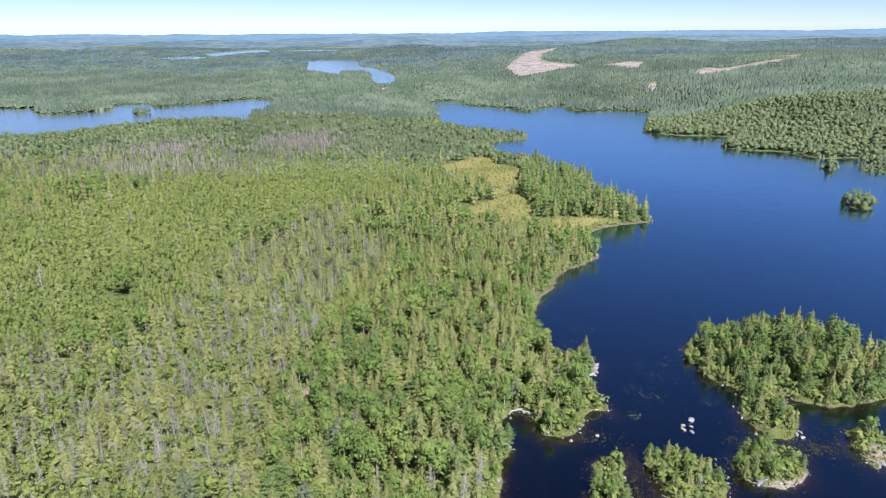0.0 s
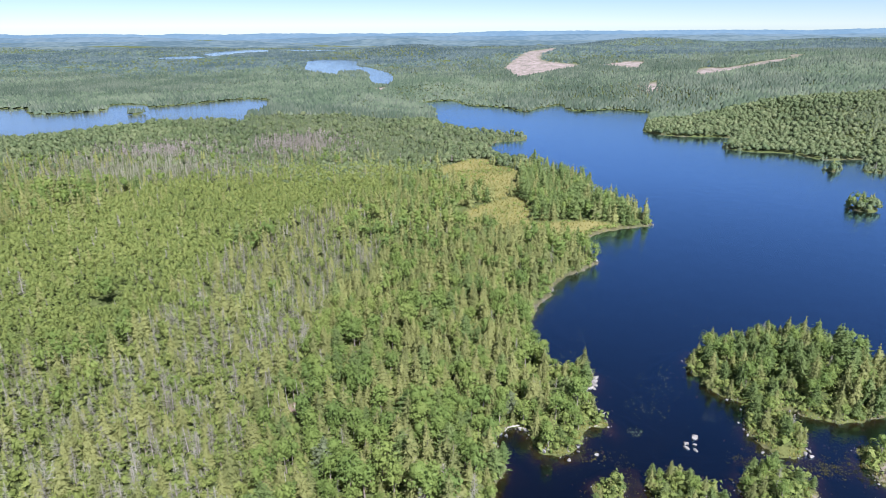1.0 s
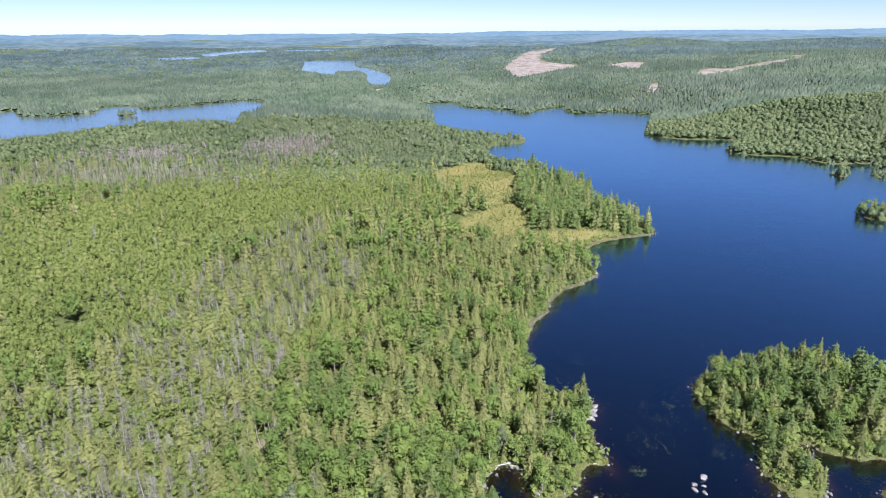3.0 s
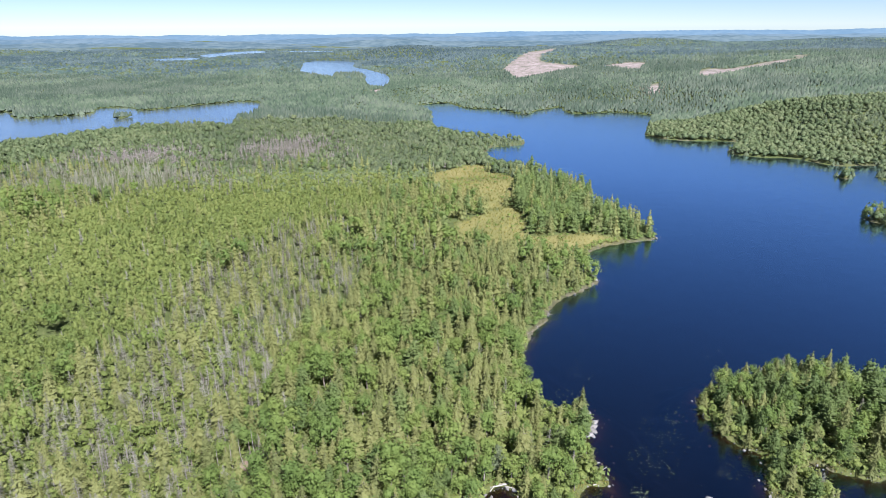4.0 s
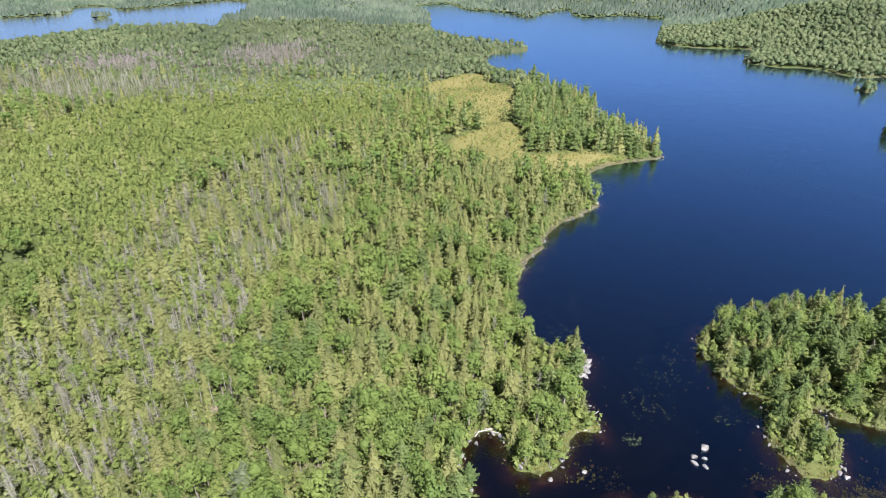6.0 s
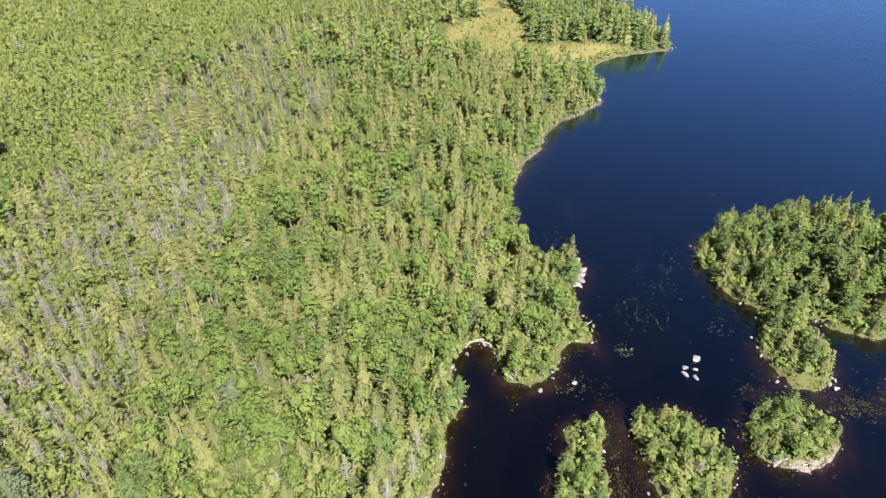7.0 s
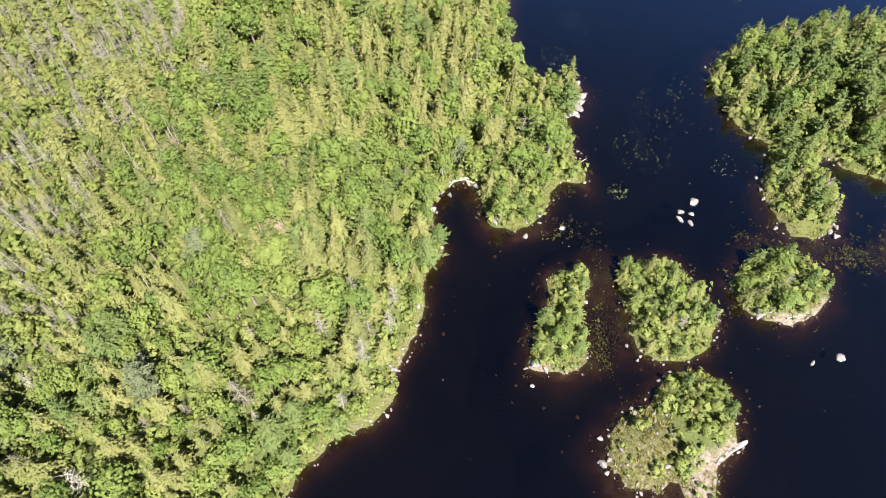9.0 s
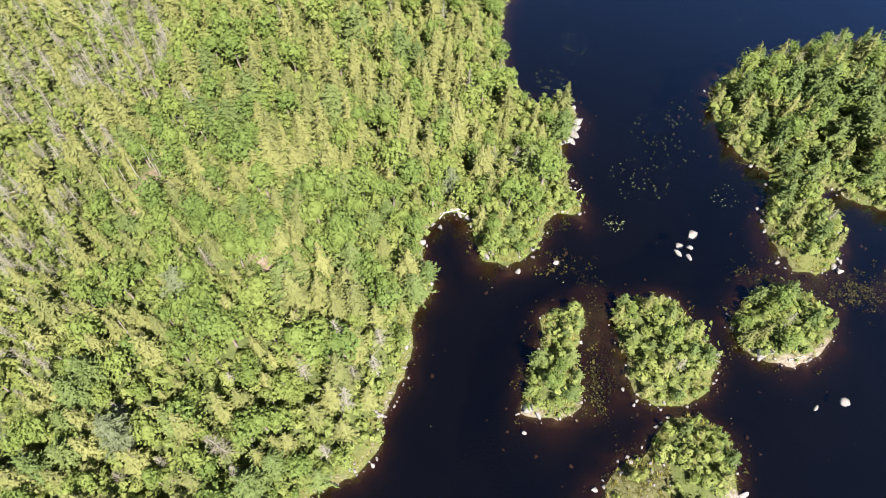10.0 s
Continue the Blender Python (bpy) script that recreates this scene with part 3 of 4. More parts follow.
def trunk_shape(rng, tall=10.0, thick=0.16, limbs=5, from_z=0.35):
    lean = rng.uniform(-0.25, 0.25, 2)
    line = [(lean[0] * s * s, lean[1] * s * s, tall * s - 0.4) for s in (0, 0.3, 0.65, 1.0)]
    pieces = [tube(line, (thick * 1.25, thick, thick * 0.65, 0.02))]
    for k in range(limbs):
        z = tall * (from_z + (0.9 - from_z) * k / max(1, limbs - 1))
        a, ln = rng.random() * 6.28, tall * 0.14 * rng.uniform(0.6, 1.2)
        tip = np.array((math.cos(a) * ln, math.sin(a) * ln, z + 0.4 * ln))
        pieces.append(tube([(0, 0, z), tip * (0.55, 0.55, 1) - (0, 0, 0.15 * ln), tip], (thick * 0.35, thick * 0.22, 0.01), 3))
    return joined(pieces)


def dead_branches(rng, tall=9.0, wide=1.6, count=70, twigs=3, thick=0.035):
    """Bare grey branches with fine twigs, thickest halfway up."""
    vs, fs = [], []

    def sliver(a, b, w):
        d = b - a
        s = np.cross(d, rng.normal(0, 1, 3))
        s = s / (np.linalg.norm(s) + 1e-9) * w
        k = len(vs)
        vs.extend((a + s, a - s, b))
        fs.append((k, k + 1, k + 2))

    for k in range(count):
        u = (k + rng.random()) / count
        z = tall * (0.22 + 0.76 * u)
        ln = wide * (1 - u) ** 0.7 * rng.uniform(0.5, 1.15) + 0.15
        a = k * 2.4 + rng.uniform(-0.4, 0.4)
        root = np.array((0, 0, z))
        tip = np.array((math.cos(a) * ln, math.sin(a) * ln, z + ln * rng.uniform(-0.25, 0.35)))
        sliver(root, tip, thick)
        for q in range(twigs):
            at = root + (tip - root) * rng.uniform(0.35, 0.95)
            sliver(at, at + (tip - root) * 0.3 + rng.normal(0, 0.16 * ln + 0.05, 3), thick * 0.7)
    return np.array(vs), np.array(fs)


def cone_crown(rng, tall=9.0, wide=1.8, sides=6, tiers=2):
    """A small ragged cone for trees far off."""
    pieces = []
    for t in range(tiers):
        z0, z1 = tall * (0.12 + 0.42 * t), tall * (0.62 + 0.38 * t / max(1, tiers - 1))
        w = wide * (1 - 0.42 * t)
        ring = [(w * rng.uniform(0.55, 1.15) * math.cos(6.283 * k / sides + t), w * rng.uniform(0.55, 1.15) * math.sin(6.283 * k / sides + t), z0 + rng.uniform(-0.5, 0.5)) for k in range(sides)]
        pieces.append((ring + [(rng.uniform(-0.5, 0.5), rng.uniform(-0.5, 0.5), z1)], [(k, (k + 1) % sides, sides) for k in range(sides)]))
    return joined(pieces)


def planted(name, shapes, x, y, z, scale, mat, label, category, rng, wide=None):
    """Many trees or tufts as one mesh: shapes are taken in turn, turned and sized at random."""
    if len(x) == 0:
        return None
    vs, fs, tones, at = [], [], [], 0
    pick = rng.integers(0, len(shapes), len(x))
    turn, tone = rng.uniform(0, 6.283, len(x)), rng.random(len(x))
    wide = np.ones(len(x)) if wide is None else wide
    for k, (v, f) in enumerate(shapes):
        v, f = np.asarray(v, float), np.asarray(f, int)
        i = np.nonzero(pick == k)[0]
        if len(i) == 0:
            continue
        c, s = np.cos(turn[i])[:, None], np.sin(turn[i])[:, None]
        w = (scale[i] * wide[i])[:, None]
        px = (v[:, 0] * c - v[:, 1] * s) * w + x[i][:, None]
        py = (v[:, 0] * s + v[:, 1] * c) * w + y[i][:, None]
        pz = v[:, 2] * scale[i][:, None] + z[i][:, None]
        vs.append(np.stack((px, py, pz), 2).reshape(-1, 3))
        fs.append((f[None] + (np.arange(len(i)) * len(v))[:, None, None]).reshape(-1, 3) + at)
        tones.append(np.repeat(tone[i], len(v)))
        at += len(i) * len(v)
    ob = new(name, tri_mesh(name, np.concatenate(vs), np.concatenate(fs), mat, np.concatenate(tones)))
    return tagged(ob, label, category, kind="stuff")


# ---- ground, one sheet to the horizon ----
def lines(marks):
    out = []
    for (a, s0), (b, s1) in zip(marks[:-1], marks[1:]):
        p = a
        while p < b - 1e-6:
            out.append(p)
            p += s0 + (s1 - s0) * (p - a) / (b - a)
    return np.array(out + [marks[-1][0]])


gx = lines([(-5600, 260), (-1600, 60), (-500, 16), (-160, 4.0), (-60, 1.7), (-10, 1.0), (125, 1.1), (160, 5.0), (420, 12), (1500, 60), (5600, 260)])
gy = lines([(-900, 120), (0, 12), (70, 1.0), (195, 1.1), (320, 3.0), (560, 7), (1000, 18), (2000, 45), (4900, 110)])
GX, GY = (v.ravel() for v in np.meshgrid(gx, gy))
GD = shore_distance(GX, GY)
GZ = height(GX, GY, GD)
nx, ny = len(gx), len(gy)
corner = (np.arange(ny - 1)[:, None] * nx + np.arange(nx - 1)).ravel()
quads = np.stack((corner, corner + 1, corner + nx + 1, corner + nx), 1)


def cover(x, y, loops, soft=1.5):
    best = np.zeros(len(x))
    for loop in loops:
        best = np.maximum(best, step(near_loop(x, y, smooth_loop(loop), 30) + (value_noise(x, y, 4 * soft, 21) - 0.5) * 3 * soft, -soft, soft))
    return best


g_meadow = np.maximum(cover(GX, GY, MEADOWS, 2.5), step(GD, -0.3, 0.5) * (1 - step(GD, 0.8, 2.6)) * (GY < 195) * (0.1 + 0.4 * value_noise(GX, GY, 7, 31)))
g_bare = cover(GX, GY, CLEARINGS, 0.5)
g_slash = cover(GX, GY, CUTS, 10)
g_sand = cover(GX, GY, SANDS, 0.4)
g_stony = step(GD, -1.5, 0.2) * (1 - step(GD, 0.3, 1.0)) * step(value_noise(GX, GY, 9, 33), 0.58, 0.8)
g_stony = np.maximum(g_stony, (GY > 190) * (GY < 620) * step(GD, -1.5, 0.0) * (1 - step(GD, 1.0, 2.2)))
g_stony = np.maximum(g_stony, 0.45 * cover(GX, GY, OPEN, 0.8))
g_meadow = np.maximum(g_meadow, 0.4 * cover(GX, GY, SPITS + OPEN, 0.6))
ground = new("ground", tri_mesh("ground", np.stack((GX, GY, GZ), 1), quads, GROUND, smooth=True, extra=(("meadow", g_meadow), ("bare", g_bare), ("stony", g_stony), ("slash", g_slash), ("sand", g_sand))))
tagged(ground, "forest floor with meadows, stony shores and lake bed darkened with depth", "ground", kind="structure")


def water_sheet(name, loop, level, label, mat=PALE_WATER):
    me = bpy.data.meshes.new(name)
    me.from_pydata([(float(a), float(b), level) for a, b in loop], [], [tuple(range(len(loop)))])
    me.materials.append(mat)
    return tagged(new(name, me), label, "water", kind="structure")


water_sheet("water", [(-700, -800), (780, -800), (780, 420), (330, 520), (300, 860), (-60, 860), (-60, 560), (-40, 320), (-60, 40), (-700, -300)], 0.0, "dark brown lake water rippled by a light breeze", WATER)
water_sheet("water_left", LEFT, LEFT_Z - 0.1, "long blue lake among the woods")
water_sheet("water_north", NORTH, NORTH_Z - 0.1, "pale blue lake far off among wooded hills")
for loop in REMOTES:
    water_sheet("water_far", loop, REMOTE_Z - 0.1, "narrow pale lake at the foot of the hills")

# ---- forest ----
rng = np.random.default_rng(7)


def seats(spacing, x0, x1, y0, y1, jitter=0.42):
    """Uneven places for trees, one to a cell."""
    a, b = np.meshgrid(np.arange(x0, x1, spacing), np.arange(y0, y1, spacing))
    x = (a + (b / spacing % 2 > 1) * spacing / 2 + rng.uniform(-jitter, jitter, a.shape) * spacing).ravel()
    y = (b + rng.uniform(-jitter, jitter, b.shape) * spacing).ravel()
    return x, y


def wooded(x, y, edge):
    """The seats that stand on wooded land, with their distance from the water."""
    d = shore_distance(x, y)
    ok = d > edge
    for loop in MEADOWS + CLEARINGS + CUTS:
        ok &= near_loop(x, y, smooth_loop(loop), 30) < (value_noise(x, y, 9, 17) - 0.6) * 3
    for loop, level in PONDS:
        ok &= (near_loop(x, y, loop, 40) < -2) | (near_loop(x, y, HOLM, 20) > 1)
    return ok, d


def kinds(x, y, d):
    """0 spruce, 1 maple, 2 young hardwood, 3 pine, 4 dead."""
    u, drift = rng.random(len(x)), value_noise(x, y, 26, 41)
    isle = np.zeros(len(x), bool)
    for loop in ISLES.values():
        isle |= near_loop(x, y, loop, 5) > -2
    point = (x > 40) & (y > 292) & (y < 470) & (x < 130)
    edge = (value_noise(x, y, 25, 42) - 0.5) * 26
    hard, grey = near_loop(x, y, HARD, 60) + edge > 0, near_loop(x, y, GREY, 60) + edge > 0
    patch = 1.4 * np.exp(-(((x + 108) / 26) ** 2 + ((y - 485) / 40) ** 2)) + 1.4 * np.exp(-(((x + 190) / 72) ** 2 + ((y - 374) / 32) ** 2)) + 0.9 * np.exp(-(((x + 205) / 36) ** 2 + ((y - 445) / 34) ** 2))
    kind = np.where(u < 0.32 + 0.45 * (drift - 0.5), 1, np.where(u < 0.90, 0, np.where((u < 0.955) | (y > 440), 3, 4)))
    kind = np.where(isle, np.where(u < 0.36, 0, np.where(u < 0.70, 3, np.where(u < 0.96, 1, 4))), kind)
    kind = np.where(point, np.where(u < 0.34, 0, np.where(u < 0.82, 3, 1)), kind)
    isle |= point
    kind = np.where(grey & ~isle, np.where(u < 0.58, 4, np.where(u < 0.76, 2, np.where(u < 0.78, 1, 0))), kind)
    kind = np.where(hard & ~isle, np.where(u < 0.90, 2, np.where(u < 0.965, 4, 0)), kind)
    kind = np.where((kind == 0) & ~isle & (d < 14) & (y < 200) & (rng.random(len(x)) < 0.35), 1, kind)
    kind = np.where(rng.random(len(x)) < patch, 4, kind)
    return kind


SIZE = {0: (0.97, 0.26), 1: (0.9, 0.27), 2: (1.0, 0.2), 3: (1.0, 0.2), 4: (0.66, 0.18)}


def sizes(kind, x, y):
    mean = np.choose(kind, [SIZE[k][0] for k in range(5)])
    spread = np.choose(kind, [SIZE[k][1] for k in range(5)])
    return np.clip(mean + rng.normal(0, 1, len(x)) * spread, 0.45, 1.5) * (0.85 + 0.3 * value_noise(x, y, 40, 55))


NEAR_X, NEAR_Y, NEAR_R, MID_R = 5.0, 112.0, 88.0, 330.0
tx, ty = seats(3.1, -340, 150, 62, 440)
inside = (np.abs(tx - 5) < 0.80 * (ty + 12) + 12)
tx, ty = tx[inside], ty[inside]
ok, td = wooded(tx, ty, 0.6)
tx, ty, td = tx[ok], ty[ok], td[ok]
tk = kinds(tx, ty, td)
ts = sizes(tk, tx, ty) * np.where(td < 4, 0.78, 1.0) * np.where((tk == 3) & (td < 9), 0.85, 1.0) * np.where((ty < 200) & (tx > 27.5 + (ty > 135) * 16), np.where((ty > 138) & (tx > 66), 0.92, 0.68), 1.0) * np.where((ty > 146) & (ty < 172) & (tx > 24) & (tx < 46), 0.88, 1.0)
keep = tk != 2
for loop in OPEN + SANDS + SPITS:
    keep &= near_loop(tx, ty, smooth_loop(loop), 10) < -0.9
tx, ty, td, tk, ts = tx[keep], ty[keep], td[keep], tk[keep], ts[keep]
yx, yy = seats(1.95, -340, 20, 62, 440)
keep = np.abs(yx - 5) < 0.80 * (yy + 12) + 12
yx, yy = yx[keep], yy[keep]
ok, yd = wooded(yx, yy, 2.0)
yk = kinds(yx, yy, yd)
ok &= yk == 2
yx, yy, yd = yx[ok], yy[ok], yd[ok]
LONE = [(-110.5, 196.5, 1, 1.45), (17.3, 140.1, 5, 0.8), (-26.7, 93.0, 5, 1.25), (-46.5, 86.5, 5, 1.2), (-50.8, 98.5, 5, 1.1), (-24.6, 116.5, 5, 1.0), (39.9, 160.6, 0, 1.0), (37.6, 158.5, 0, 0.6), (34.2, 158.0, 0, 0.6), (-140, 199, 4, 1.3), (1.1, 108.6, 4, 1.1), (7.3, 108.7, 4, 0.9), (3.8, 102.8, 4, 0.8),
        (-3.6, 103.1, 4, 0.9), (-12.8, 91.9, 4, 1.2), (0.5, 92.1, 4, 0.7), (21.1, 160.7, 4, 1.1), (-31.4, 79.3, 4, 1.2), (-28.2, 96.8, 4, 0.7), (-20.9, 121.1, 4, 0.9), (6.7, 104.7, 4, 0.8), (216.5, 332, 3, 0.8), (229, 334, 0, 0.8), (224, 326, 0, 0.85), (219, 336, 0, 0.9), (219, 327, 0, 1.0), (223, 331, 3, 0.9), (227, 329, 0, 1.0), (222, 335, 1, 1.0), (226, 335, 0, 0.9), (217, 330, 1, 0.8), (220, 325, 1, 0.7), (259, 420, 0, 0.9), (263, 421, 0, 0.8), (262, 425, 1, 1.0), (266, 424, 0, 0.8), (70.5, 113.5, 4, 0.6), (52.5, 106, 4, 0.5)]
dx, dy = seats(2.3, -140, -22, 80, 300)
ok, dd = wooded(dx, dy, 3.0)
ok &= (near_loop(dx, dy, GREY, 30) + (value_noise(dx, dy, 25, 42) - 0.5) * 20 > 0) & (rng.random(len(dx)) < 0.30 * step(dy, 95, 130)) & (np.abs(dx - 5) < 0.80 * (dy + 12) + 12)
dx, dy, dd = dx[ok], dy[ok], dd[ok]
tx, ty, td, tk = np.r_[tx, dx], np.r_[ty, dy], np.r_[td, dd], np.r_[tk, np.full(len(dx), 4)]
ts = np.r_[ts, np.clip(rng.normal(0.72, 0.14, len(dx)), 0.4, 1.1)]
tx, ty, td, tk = np.r_[tx, yx], np.r_[ty, yy], np.r_[td, yd], np.r_[tk, np.full(len(yx), 2)]
ts = np.r_[ts, np.clip(rng.normal(1.0, 0.14, len(yx)), 0.6, 1.4)]
keep = np.ones(len(tx), bool)
for lx, ly, kind, size in LONE:
    keep &= np.hypot(tx - lx, ty - ly) > (5.5 if lx == -110.5 else 2.2 if kind == 4 else 1.6)
tx, ty, tk, ts = tx[keep], ty[keep], tk[keep], ts[keep]
thin = rng.random(len(tx)) > 0.05
tx, ty, tk, ts = tx[thin], ty[thin], tk[thin], ts[thin]
lone = np.array(LONE)
tx, ty, tk, ts = np.r_[tx, lone[:, 0]], np.r_[ty, lone[:, 1]], np.r_[tk, lone[:, 2].astype(int)], np.r_[ts, lone[:, 3]]
tz = height(tx, ty) - 0.1
tr = np.hypot(tx - NEAR_X, ty - NEAR_Y) - np.where((tx > 44) & (ty < 200), 30, 0)

tr[-len(LONE):] = np.where(lone[:, 1] < 210, np.minimum(tr[-len(LONE):], 80), tr[-len(LONE):])
# shapes by distance
R = np.random.default_rng(3)
NEAR = {
    0: [skirt_crown(R, 8.2, R.uniform(2.2, 2.8), 12, 6, 420, 0.5) for _ in range(6)],
    1: [round_crown(R, 8.0, R.uniform(2.1, 2.7), 12, 360, 0.25) for _ in range(5)],
    2: [round_crown(R, 5.6, R.uniform(1.3, 1.65), 5, 130, 0.23, 0.2, 2) for _ in range(4)],
    3: [pine_crown(R, 9.0, R.uniform(2.4, 3.0), 11, 7, 480, 0.65) for _ in range(5)],
    4: [dead_branches(R, 9, R.uniform(1.2, 1.9), 86, 3, 0.058) for _ in range(4)],
}
NEXT = {
    0: [skirt_crown(R, 8.2, R.uniform(2.2, 2.8), 9, 5, 140, 0.7) for _ in range(6)],
    1: [round_crown(R, 8.5, R.uniform(2.0, 2.5), 9, 108, 0.34, 0.3, 2) for _ in range(5)],
    2: [round_crown(R, 5.6, R.uniform(1.3, 1.65), 5, 50, 0.28, 0.15, 1) for _ in range(5)],
    3: [pine_crown(R, 9.5, 2.6, 9, 6, 150, 0.8) for _ in range(4)],
    4: [joined([dead_branches(R, 9, R.uniform(1.0, 1.5), 64, 1, 0.075), tube([(0, 0, -0.3), (0, 0, 9)], (0.06, 0.02), 3)]) for _ in range(4)],
}
MID = {
    0: [skirt_crown(R, 8.2, R.uniform(2.1, 2.7), 7, 4, 40, 0.95) for _ in range(8)],
    1: [round_crown(R, 8.5, R.uniform(2.0, 2.5), 7, 42, 0.48, 0.3, 1) for _ in range(6)],
    2: [round_crown(R, 5.6, R.uniform(1.3, 1.65), 4, 20, 0.39, 0.12, 1) for _ in range(6)],
    3: [pine_crown(R, 9.0, 2.7, 7, 5, 60, 1.0) for _ in range(4)],
    4: [joined([dead_branches(R, 9, R.uniform(1.1, 1.7), 44, 0, 0.17), tube([(0, 0, -0.3), (0, 0, 9)], (0.07, 0.02), 3)]) for _ in range(4)],
}
FAR = {0: [cone_crown(R, R.uniform(5.5, 7.5), 1.7, 5, 1) for _ in range(8)], 1: [cone_crown(R, R.uniform(4.2, 5.2), 2.3, 5, 1) for _ in range(8)], 4: [dead_branches(R, 6.5, 1.8, 40, 0, 0.22) for _ in range(3)],
       6: [clump_crown(R, R.uniform(4.4, 6.2), R.uniform(2.1, 2.7)) for _ in range(8)], 7: [skirt_crown(R, R.uniform(5.5, 7.5), 2.4, 2, 5, 0) for _ in range(8)]}
LOOKS = {
    0: ("spruce", SPRUCE, "olive-green spruce with layered drooping branches in dense forest", "spruces of the near forest"),
    1: ("maple", MAPLE, "bright green rounded maple among the spruces", "broad-leaved trees of the near forest"),
    2: ("young_birch", THICKET, "yellow-green young birch with a loose leafy crown", "young birches of the near forest"),
    3: ("white_pine", PINE, "blue-green white pine with open plumed branches", "pines of the near forest"),
    5: ("silver_pine", SILVER, "silvery blue-green pine standing out among olive trees", "pines of the near forest"),
    4: ("dead_spruce", DEADWOOD, "dead grey spruce with bare brittle branches", "dead trees of the near forest"),
}


def tree(kind, crown, n):
    """One tree: a base with a trunk and a crown."""
    name, mat, label, group = LOOKS[kind]
    root = tagged(new(name), label, "tree", group)
    part("trunk", trunk_shape(np.random.default_rng(50 + n), {0: 7.9, 1: 6.8, 2: 4.8, 3: 8.7, 4: 9.0, 5: 7.9}[kind], 0.085 if kind == 4 else 0.16, 6 if kind != 4 else 3), GREYWOOD if kind == 4 else BARK, root, "")
    part("crown", crown, mat, root, "bare grey twigs" if kind == 4 else "")
    return root


NEAR[5], NEXT[5], MID[5] = NEAR[3], NEXT[3], MID[3]
remote = (rng.random(len(tx)) < step(ty, 330, 450)) & (tk != 4) & (ty > 300)
for kind in range(6):
    mine = np.nonzero((tk == kind) & (tr < NEAR_R))[0]
    mine = mine[np.argsort(tr[mine])]
    firsts = {}
    for n, i in enumerate(mine[:300]):
        v = n % len(NEAR[kind])
        m = Matrix.Translation((tx[i], ty[i], tz[i])) @ pose(0, 0, 0, R.uniform(-3, 3), R.uniform(-3, 3), R.uniform(0, 360)) @ Matrix.Diagonal((ts[i] * R.uniform(0.85, 1.15), ts[i] * R.uniform(0.85, 1.15), ts[i], 1))
        if v not in firsts:
            firsts[v] = tree(kind, NEAR[kind][v], n)
            firsts[v].matrix_basis = m
            bpy.context.view_layer.update()
        else:
            ob = copy_thing(firsts[v], pose(0, 0, 0))
            ob.matrix_basis = m
    rest = mine[300:]
    name, mat, label, _ = LOOKS[kind]
    planted(name + "_stand", NEAR[kind], tx[rest], ty[rest], tz[rest], ts[rest], mat, "dense stand: " + label, "trees", rng)
    beyond = np.nonzero((tk == kind) & (tr >= NEAR_R) & (tr < 140))[0]
    planted(name + "_woods", NEXT[kind], tx[beyond], ty[beyond], tz[beyond], ts[beyond], mat, "woods: " + label, "trees", rng)
    away = np.nonzero((tk == kind) & (tr >= 140) & ~remote)[0]
    planted(name + "_forest", MID[kind], tx[away], ty[away], tz[away], ts[away], mat, "forest: " + label, "trees", rng)

# low growth under the near trees
ux, uy = seats(1.9, -110, 135, 66, 200)
ud = shore_distance(ux, uy)
ok = (ud > 0.5) & (np.hypot(ux - NEAR_X, uy - NEAR_Y) < 120)
for loop in CLEARINGS + OPEN + SANDS + SPITS:
    ok &= (near_loop(ux, uy, smooth_loop(loop), 10) < 0) | (rng.random(len(ux)) < 0.22)
ux, uy = ux[ok], uy[ok]
planted("undergrowth", [round_crown(R, 1.5, 0.85, 1, 6, 0.3, 0.05, 1) for _ in range(6)], ux, uy, height(ux, uy), R.uniform(0.6, 2.3, len(ux)), THICKET, "low green shrubs and saplings under the trees", "shrubs", rng)

# shrubs crowding the shores and dotting the meadows
bx_, by_ = seats(1.15, -20, 132, 72, 360)
bd = shore_distance(bx_, by_)
ok = (bd > np.where((bx_ < 14) & (by_ < 130), 1.2, 0.25)) & (bd < 4.0) & (rng.random(len(bx_)) < np.where(by_ < 200, 0.75, 0.6 * (bd > 0.9)))
for loop in OPEN + SANDS + CLEARINGS + SPITS:
    ok &= (near_loop(bx_, by_, smooth_loop(loop), 10) < 0) | (rng.random(len(bx_)) < 0.22)
bx_, by_ = bx_[ok], by_[ok]
mx, my = seats(3.2, -5, 90, 270, 460)
ok = np.zeros(len(mx), bool)
for loop in MEADOWS:
    ok |= near_loop(mx, my, smooth_loop(loop), 5) > -1
ok &= (rng.random(len(mx)) < 0.75 * step(value_noise(mx, my, 14, 77), 0.45, 0.8)) & (shore_distance(mx, my) > 0)
bx_, by_ = np.r_[bx_, mx[ok]], np.r_[by_, my[ok]]
planted("shrubs", [round_crown(R, 1.5, 0.75, 1, 10, 0.2, 0.0, 1) for _ in range(6)], bx_, by_, height(bx_, by_) - 0.05, R.uniform(0.4, 1.1, len(bx_)) * np.where(by_ > 200, 1.7, 1.0), MAPLE, "low leafy shrubs crowding the waterside", "shrubs", rng)

